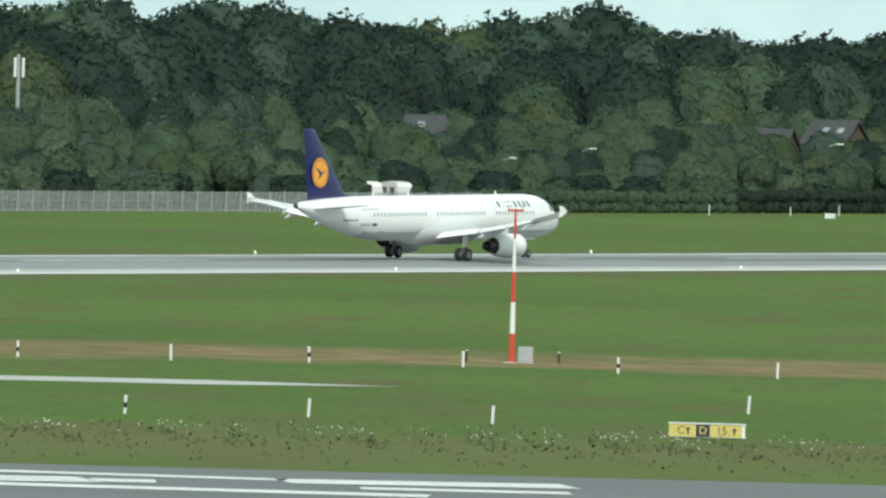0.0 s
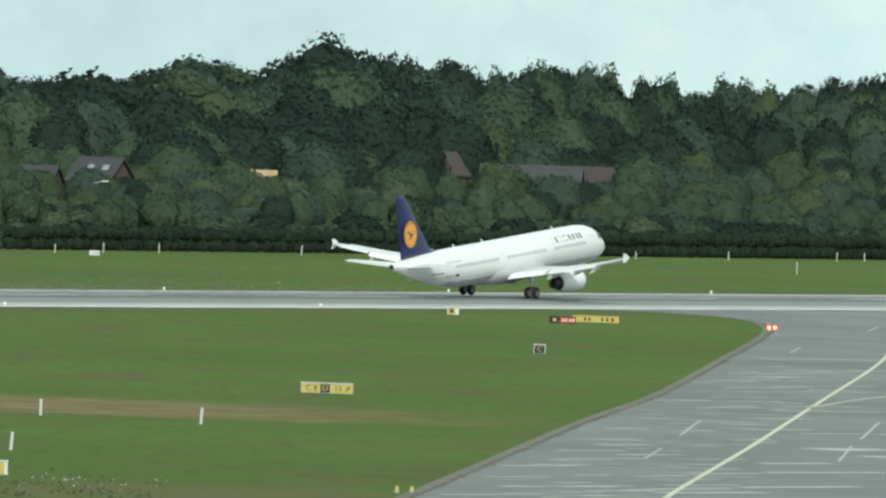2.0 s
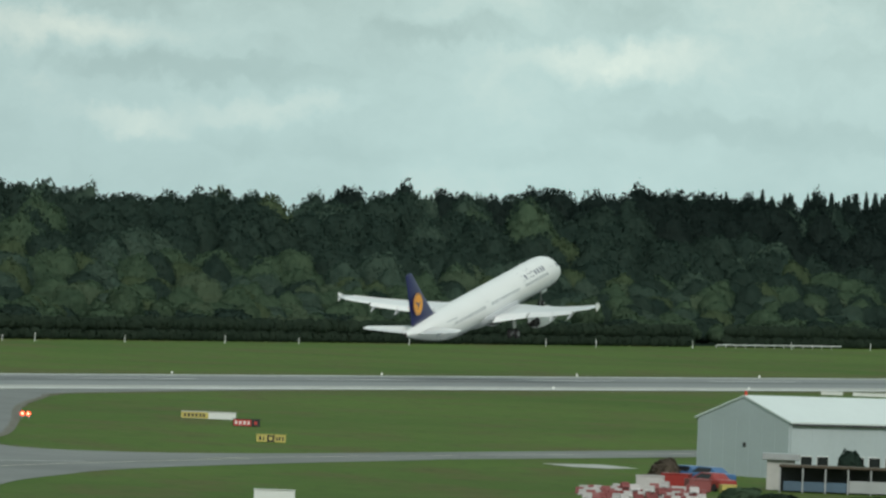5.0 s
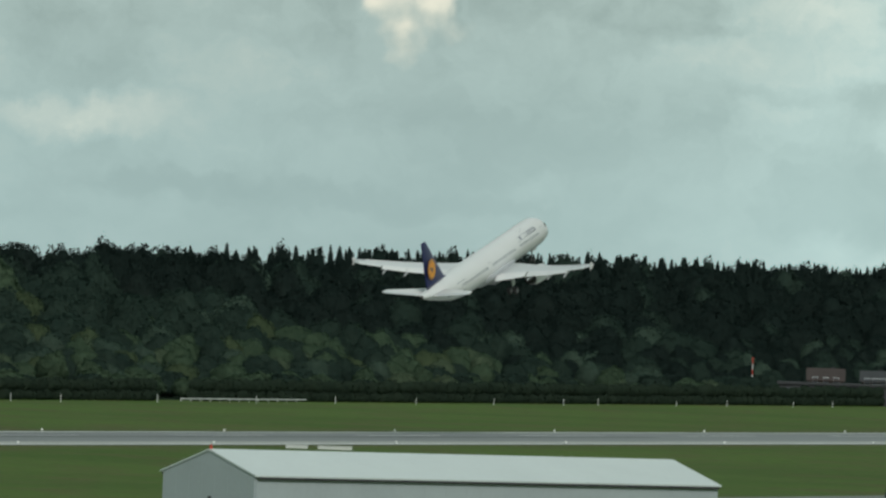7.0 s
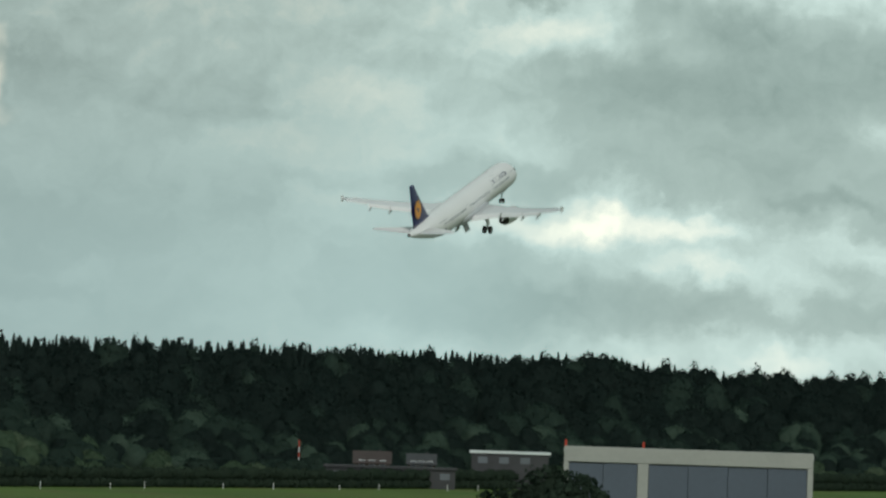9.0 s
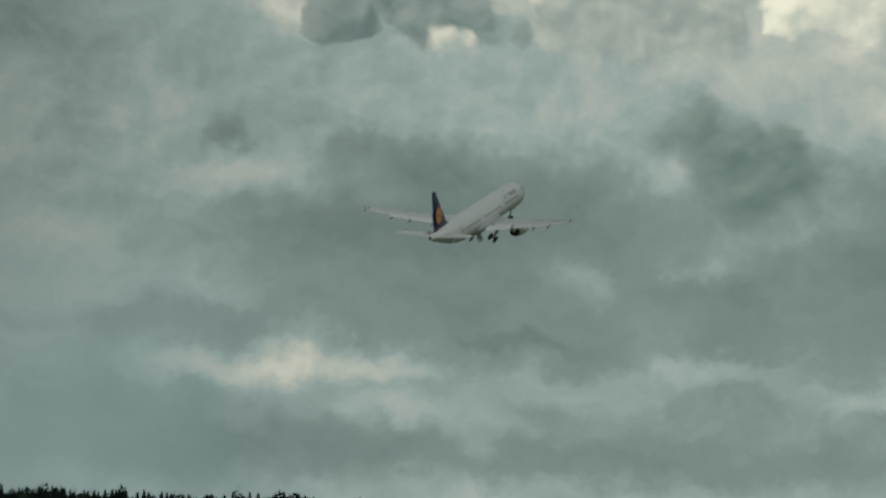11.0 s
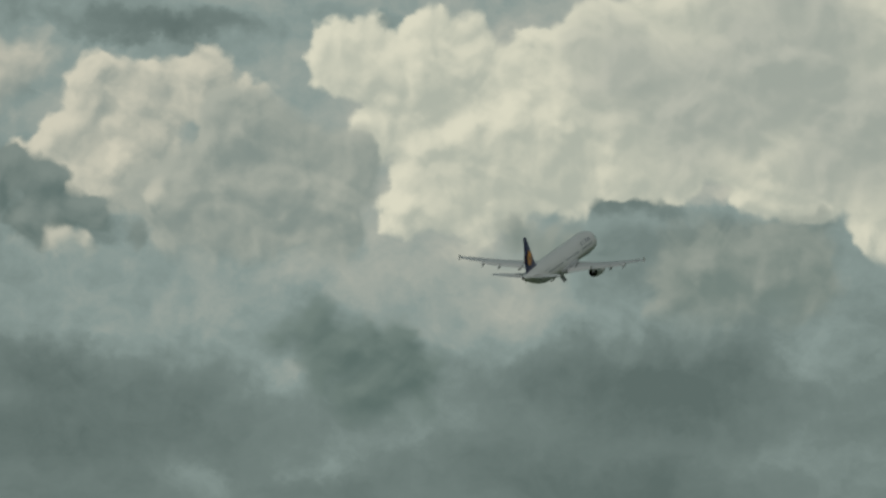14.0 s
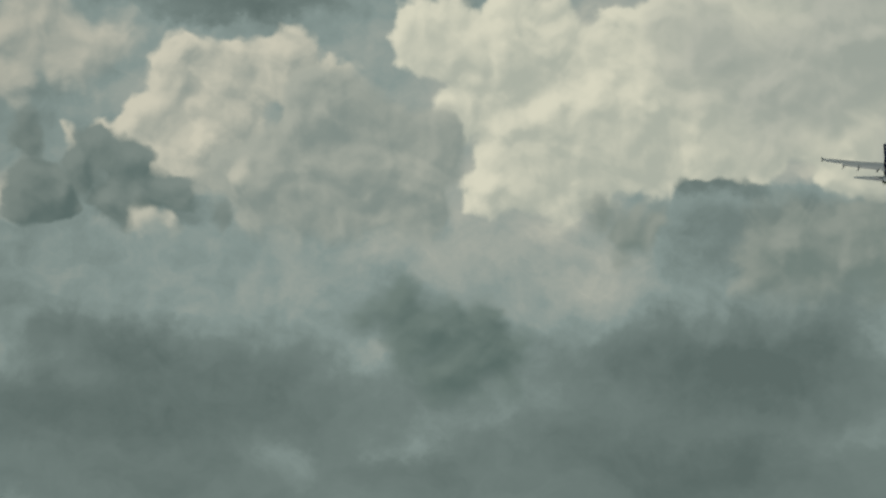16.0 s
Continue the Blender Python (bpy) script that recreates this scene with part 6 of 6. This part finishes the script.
# ---- grey metal shed with its yard ----
def build_shed():
    u, w = Vector((0.51, 0.86)), Vector((0.86, -0.51))     # along the ridge; across, towards the camera
    left = Vector((-408.9, 957.6))
    ctr = left + w * 6.4 + u * 24.5
    L, Wd, eave, ridge = 49.0, 12.8, 4.75, 6.65
    s = thing("storage_shed", "long grey sheet-metal shed with a white pitched roof", "shed", Matrix(((w.x, u.x, 0, ctr.x), (w.y, u.y, 0, ctr.y), (0, 0, 1, 0), (0, 0, 0, 1))))
    for sx in (-1, 1):
        sd = part("side_wall", box(sx * Wd / 2 - 0.1, sx * Wd / 2 + 0.1, -L / 2, L / 2, 0, eave), "shed_wall", s)
        for k in range(22):
            part("sheet_rib", box(sx * (Wd / 2 + 0.1) - 0.015, sx * (Wd / 2 + 0.1) + 0.015, -L / 2 + 2.2 * k, -L / 2 + 2.2 * k + 0.05, 0.1, eave - 0.1), "shed_wall", sd)
        if sx > 0:
            for k in range(9):
                y0 = -L / 2 + 1.0 + 1.7 * k + (2 if k > 1 else 0)
                win = part("window", box(Wd / 2 + 0.1, Wd / 2 + 0.16, y0, y0 + 1.25, 0.9, 2.0, 0.02), "sign_white", s)
                part("pane", box(Wd / 2 + 0.15, Wd / 2 + 0.18, y0 + 0.06, y0 + 1.19, 0.97, 1.93), "cockpit_glass", win)
        bm = bmesh.new()
        q = [(sx * (Wd / 2 + 0.35), -L / 2 - 0.25, eave - 0.1), (sx * (Wd / 2 + 0.35), L / 2 + 0.25, eave - 0.1), (0, L / 2 + 0.25, ridge), (0, -L / 2 - 0.25, ridge)]
        top, low = [bm.verts.new((a, b, c + 0.14)) for a, b, c in q], [bm.verts.new(p) for p in q]
        bm.faces.new(top), bm.faces.new(low[::-1])
        for i in range(4):
            bm.faces.new((top[i], low[i], low[(i + 1) % 4], top[(i + 1) % 4]))
        bmesh.ops.recalc_face_normals(bm, faces=bm.faces)
        rf = part("roof", bm, "shed_roof", s, "white sheet roof")
        part("gutter", box(sx * (Wd / 2 + 0.35) - 0.08, sx * (Wd / 2 + 0.35) + 0.08, -L / 2, L / 2, eave - 0.3, eave - 0.12, 0.02), "tile_grey", rf, "dark gutter")
    for sy in (-1, 1):
        bm = bmesh.new()
        f = bm.faces.new([bm.verts.new(p) for p in ((-Wd / 2, sy * L / 2, 0), (Wd / 2, sy * L / 2, 0), (Wd / 2, sy * L / 2, eave), (0, sy * L / 2, ridge), (-Wd / 2, sy * L / 2, eave))])
        bm.normal_update()
        bmesh.ops.solidify(bm, geom=[f], thickness=0.15 * sy)
        gb = part("gable_wall", bm, "shed_wall", s)
        if sy < 0:
            for k in range(7):
                part("sheet_rib", box(-Wd / 2 + 1.8 * k, -Wd / 2 + 1.8 * k + 0.05, -L / 2 - 0.165, -L / 2 - 0.14, 0.1, eave - 0.1), "shed_wall", gb)
            part("vent", box(0.1, 0.45, -L / 2 - 0.25, -L / 2 - 0.1, 2.5, 2.85, 0.02), "tile_grey", gb, "small dark wall vent")
            part("obstruction_lamp", tube((0, -L / 2, ridge + 0.12), (0, -L / 2, ridge + 0.5), 0.14, 0.1, 10), "mast_red", gb, "red roof lamp")


build_shed()


def barrier(paint):
    b = thing("traffic_barrier", "red plastic road barrier stored in rows" if paint == "plastic_red" else "white plastic road barrier stored in rows", "road barrier", None, "stored barriers")
    rings = [[(-0.36, -y, z), (0.36, -y, z), (0.36, y, z), (-0.36, y, z)] for y, z in ((0.2, 0), (0.2, 0.1), (0.1, 0.24), (0.07, 0.46), (0.05, 0.49))]
    part("body", loft(rings), paint, b)
    part("slot", box(-0.2, 0.2, -0.21, -0.17, 0.03, 0.08), "sign_black", b)
    return b


protos = [barrier("plastic_red"), barrier("plastic_white")]
first = {0: True, 1: True}
for row in range(5):
    for col in range(17):
        az = 23.66 - 0.034 * col - 0.015 * (row % 2) - 0.05 * rnd.random() * (row > 4)
        if row > 3 and col < 5 or rnd.random() < 0.08:
            continue
        x, y = spot(az, 938 + 8 * row + rnd.uniform(-1.5, 1.5))
        k = (row + col + (rnd.random() < 0.25)) % 2
        m = pose(x, y, 0, 0, 0, 22 + rnd.uniform(-40, 40))
        if first[k]:
            protos[k].matrix_basis, first[k] = m, False
        else:
            copy_thing(protos[k], m)
        if rnd.random() < 0.08 and col > 2:
            copy_thing(protos[1 - k] if rnd.random() < 0.6 else protos[k], pose(x, y, 0.5, 0, 0, 22 + rnd.uniform(-40, 40)))


def small_car(az, d, turn, paint, label):
    x, y = spot(az, d)
    c = thing("car", label, "car", pose(x, y, 0, 0, 0, turn), "cars beside the shed")
    prof = [(-2.0, 0.35, 0.75), (-1.95, 0.3, 0.92), (-1.2, 0.25, 0.98), (-0.6, 0.25, 1.42), (0.8, 0.25, 1.45), (1.7, 0.25, 1.05), (2.05, 0.35, 0.85)]
    part("body", loft([[(-0.82, a, z0), (0.82, a, z0), (0.84, a, 0.8), (0.62 if z1 > 1.2 else 0.78, a, z1), (-0.62 if z1 > 1.2 else -0.78, a, z1), (-0.84, a, 0.8)] for a, z0, z1 in prof]), paint, c, smooth=False)
    part("windows", loft([[(-0.78, a, 0.98), (0.78, a, 0.98), (0.66, a, z1), (-0.66, a, z1)] for a, z1 in ((-1.1, 1.0), (-0.55, 1.36), (0.8, 1.38), (1.5, 1.05))]), "cockpit_glass", c)
    for sx in (-1, 1):
        for a in (-1.25, 1.25):
            part("wheel", tube((sx * 0.68, a, 0.31), (sx * 0.88, a, 0.31), 0.31, 0.31, 14), "rubber", c)


small_car(23.06, 1000, 70, "car_blue", "small blue car parked beside the shed")
small_car(23.16, 1003, 70, "car_blue", "small blue car parked before the shed gable")
small_car(23.05, 978, 60, "car_red", "dark red car parked among stored goods")
for az, d, w, h, mt, lb in ((23.22, 975, 2.2, 1.3, "car_red", "dark red storage crate"), (23.12, 970, 1.8, 1.0, "plastic_red", "red plastic storage crate"), (23.30, 985, 2.4, 0.9, "brick", "brown stack of building material"), (22.98, 968, 1.2, 0.7, "sign_yellow", "small yellow storage crate"), (23.34, 968, 2.2, 1.2, "plastic_white", "white stack of boards")):
    x, y = spot(az, d)
    cr = thing("storage_crate", lb, "crate", pose(x, y, 0, 0, 0, rnd.uniform(10, 40)), "stored goods")
    part("body", box(-w / 2, w / 2, -0.7, 0.7, 0.1, h, 0.05), mt, cr)
    part("lid", box(-w / 2 - 0.04, w / 2 + 0.04, -0.74, 0.74, h, h + 0.08, 0.02), mt, cr)
    for sx in (-1, 1):
        part("runner", box(sx * w * 0.35 - 0.08, sx * w * 0.35 + 0.08, -0.7, 0.7, 0, 0.1), "bark", cr)

sx_, sy_ = spot(22.48, 985)
shelter = thing("open_shelter", "low open shelter with flat grey roof and stored goods", "shelter", pose(sx_, sy_, 0, 0, 0, 22))
part("roof", box(-4.6, 4.6, -2, 2, 2.0, 2.18, 0.03), "bark", shelter)
for k in range(6):
    part("post", box(-4.5 + 1.8 * k - 0.06, -4.5 + 1.8 * k + 0.06, -1.9, -1.78, 0, 2.0), "galv", shelter)
part("back_wall", box(-4.6, 4.6, 1.85, 2.0, 0, 2.0), "tile_grey", shelter)
part("blue_panel", box(-4.2, 0.8, -1.75, -1.65, 0.15, 0.9), "shelter_blue", shelter, "blue panel between the posts")
part("grey_panel", box(1.0, 4.4, -1.75, -1.65, 0.15, 1.1), "galv", shelter)
sx_, sy_ = spot(22.74, 992)
low_block(sx_, sy_, 22, 2.2, 3, 2.9, "concrete", "galv", "small pale hut beside the shelter")


# ---- hangar ----
hx, hy = spot(18.635, 1200)
hangar = thing("hangar", "large hangar with blue-grey doors in a white frame", "hangar", pose(hx, hy, 0, 0, 0, 18.635))
part("body", box(-11.9, 11.9, 0.5, 34, 0, 14.6), "hangar_white", hangar, "pale hangar body")
part("roof", box(-12.1, 12.1, 0.3, 34.2, 14.6, 15.0), "shed_roof", hangar)
part("top_beam", box(-12.05, 12.05, -0.3, 0.5, 13.75, 15.25, 0.05), "hangar_white", hangar, "broad white beam")
for x0, x1 in ((-12.05, -11.55), (-4.9, -3.85), (11.5, 12.05)):
    part("frame_post", box(x0, x1, -0.3, 0.5, 0, 13.75, 0.04), "hangar_white", hangar, "white frame post")
for x0, x1 in ((-11.55, -4.9), (-3.85, 11.5)):
    n = 2 if x1 - x0 < 8 else 4
    for k in range(n):
        a, b = x0 + (x1 - x0) * k / n, x0 + (x1 - x0) * (k + 1) / n
        d = part("door_leaf", box(a + 0.02, b - 0.02, -0.05 - 0.05 * (k % 2), 0.2, 0, 13.7, 0.02), "hangar_blue", hangar, "blue-grey sliding door leaf")
for sx in (-11.9, -4.4):
    part("obstruction_lamp", tube((sx, 0, 15.2), (sx, 0, 15.85), 0.12, 0.09, 8), "mast_red", hangar, "red obstruction lamp")


# ---- single trees and shrubs ----
def tree(name, x, y, h, w, mat, label, category, shape, seed, lobes, leaves, leaf, trunk=0.25):
    t = thing(name, label, category, pose(x, y, 0, 0, 0, seed * 37), "trees and shrubs")
    c = new("crown", mesh_from("crown", *spin(crown_arrays(seed, lobes, leaves, leaf / h, shape), (w, w, h), 0, (0, 0, 0)), mat))
    c.parent = t
    bm = bmesh.new()
    add_tube(bm, (0, 0, 0), (0, 0, h * 0.6), trunk, trunk * 0.4, 8)
    for k in range(4):
        a = k * 1.6 + 0.3
        add_tube(bm, (0, 0, h * (0.22 + 0.07 * k)), (math.cos(a) * w * 0.28, math.sin(a) * w * 0.28, h * (0.45 + 0.09 * k)), trunk * 0.4, trunk * 0.12, 6)
    part("trunk", bm, "bark", t)
    return t


tx, ty = spot(19.25, 900)
tree("tree", tx, ty, 16.2, 16.4, "hedge_leaf", "dense dark broadleaf tree before the hangar", "tree", "shrub", 71, 34, 260, 0.24, 0.4)
for az, d, h, w, mt, sd in ((22.92, 915, 2.0, 3.6, "leaf", 81), (22.76, 915, 1.5, 4.2, "hedge_leaf", 82), (22.55, 912, 1.3, 5.0, "hedge_leaf", 83), (22.33, 915, 1.5, 5.0, "hedge_leaf", 84), (22.42, 1000, 3.6, 2.4, "leaf_dark", 85), (22.1, 925, 3.4, 5.0, "leaf_dark", 86), (23.27, 1002, 2.2, 2.6, "bark", 87)):
    x, y = spot(az, d)
    tree("shrub", x, y, h, w, mt, "dark green shrub at the edge of the yard" if mt != "bark" else "brown withered shrub beside the shed", "shrub", "shrub", sd, 14, 120, 0.16, 0.08)

kinds = [tree("shrub", -788, 1150, 4.6, 6.4, "leaf", "mid-green bushy shrub behind the boundary hedge", "shrub", "shrub", 91, 12, 70, 0.26, 0.12),
         tree("shrub", -790, 1158, 5.4, 6.0, "leaf_light", "pale green rounded shrub behind the boundary hedge", "shrub", "shrub", 92, 12, 70, 0.26, 0.12),
         tree("shrub", -789, 1166, 5.0, 7.0, "leaf_dark", "dark green spreading shrub behind the boundary hedge", "shrub", "shrub", 93, 12, 70, 0.26, 0.12),
         tree("young_tree", -795, 1174, 7.5, 6.5, "leaf", "young broadleaf tree behind the boundary hedge", "tree", "round", 94, 15, 80, 0.28, 0.16)]
y = 1180
while y < 2470:
    k = rnd.choice((0, 0, 1, 2, 2, 3)) if y > 1240 else rnd.choice((0, 2, 3))
    s = rnd.uniform(0.72, 1.1) if not (2135 < y < 2225 or 1236 < y < 1264) else 0.42
    o = copy_thing(kinds[k], pose(-788 - rnd.uniform(0, 10) - (4 if k == 3 else 0), y, 0, 0, 0, rnd.uniform(0, 360)))
    o.scale = (s, s, s)
    y += rnd.uniform(3.5, 6.5)

# weeds and blossoms on the verge of the near taxiway
rng = np.random.default_rng(9)
for mat, n, name, label, size in (("weed", 4000, "verge_weeds", "rough weeds and grass tufts beside the taxiway", 0.12), ("blossom", 900, "verge_blossoms", "small white wild flowers in the verge", 0.09)):
    a = rng.uniform(-45, 21, n)
    w = np.where(rng.random(n) < 0.6, rng.normal(657, 8, n), rng.uniform(622, 690, n)) if mat == "weed" else rng.normal(660, 6, n)
    x, y = a * 0.848 - w * 0.53, a * 0.53 + w * 0.848
    clump = np.sin(a * 1.9 + w * 0.13) + np.sin(a * 0.77 + 2 + w * 0.21) + rng.normal(0, 0.9, n)
    keep = clump > (0.0 if mat == "weed" else 0.6)
    x, y = x[keep], y[keep]
    k = len(x)
    V = np.zeros((k, 3, 3))
    th = rng.uniform(-0.35, 1.45, k)
    s = size * rng.uniform(0.5, 1.7, k)
    z0 = np.zeros(k) if mat == "weed" else rng.uniform(0.25, 0.6, k)
    for j, (dx, dz) in enumerate(((-0.6, 0), (0.6, 0), (0.0, 1.0))):
        V[:, j, 0], V[:, j, 1], V[:, j, 2] = x + np.cos(th) * dx * s + (rng.normal(0, 0.1, k) if j == 2 else 0), y + np.sin(th) * dx * s, z0 + dz * s
    up_n = np.repeat(np.array([[0.0, 0.0, 1.0]]) + rng.normal(0, 0.35, (k, 3)), 3, 0)
    tagged(new(name, mesh_from(name, V.reshape(-1, 3), np.arange(k * 3).reshape(-1, 3), up_n, mat)), label, "weeds", kind="stuff")

# spray of rain water thrown up behind the wheels
n = 20000
back = rng.uniform(0, 1, n) ** 0.8 * 95
V = np.stack([rng.normal(0, 3.6, n), -2 - back, 0.45 + rng.exponential(0.42 + 0.004 * back, n)], 1)
turn = rng.normal(size=(n, 2, 3)) * 0.045
tri = np.stack([V, V + turn[:, 0], V + turn[:, 1]], 1).reshape(-1, 3)
spray = tagged(new("wheel_spray", mesh_from("wheel_spray", tri, np.arange(n * 3).reshape(-1, 3), np.tile(np.array([[0.2, -0.3, 1.0]]), (n * 3, 1)), "plastic_white")),
               "fine white water spray thrown up behind the wheels", "spray", kind="stuff")

motions()
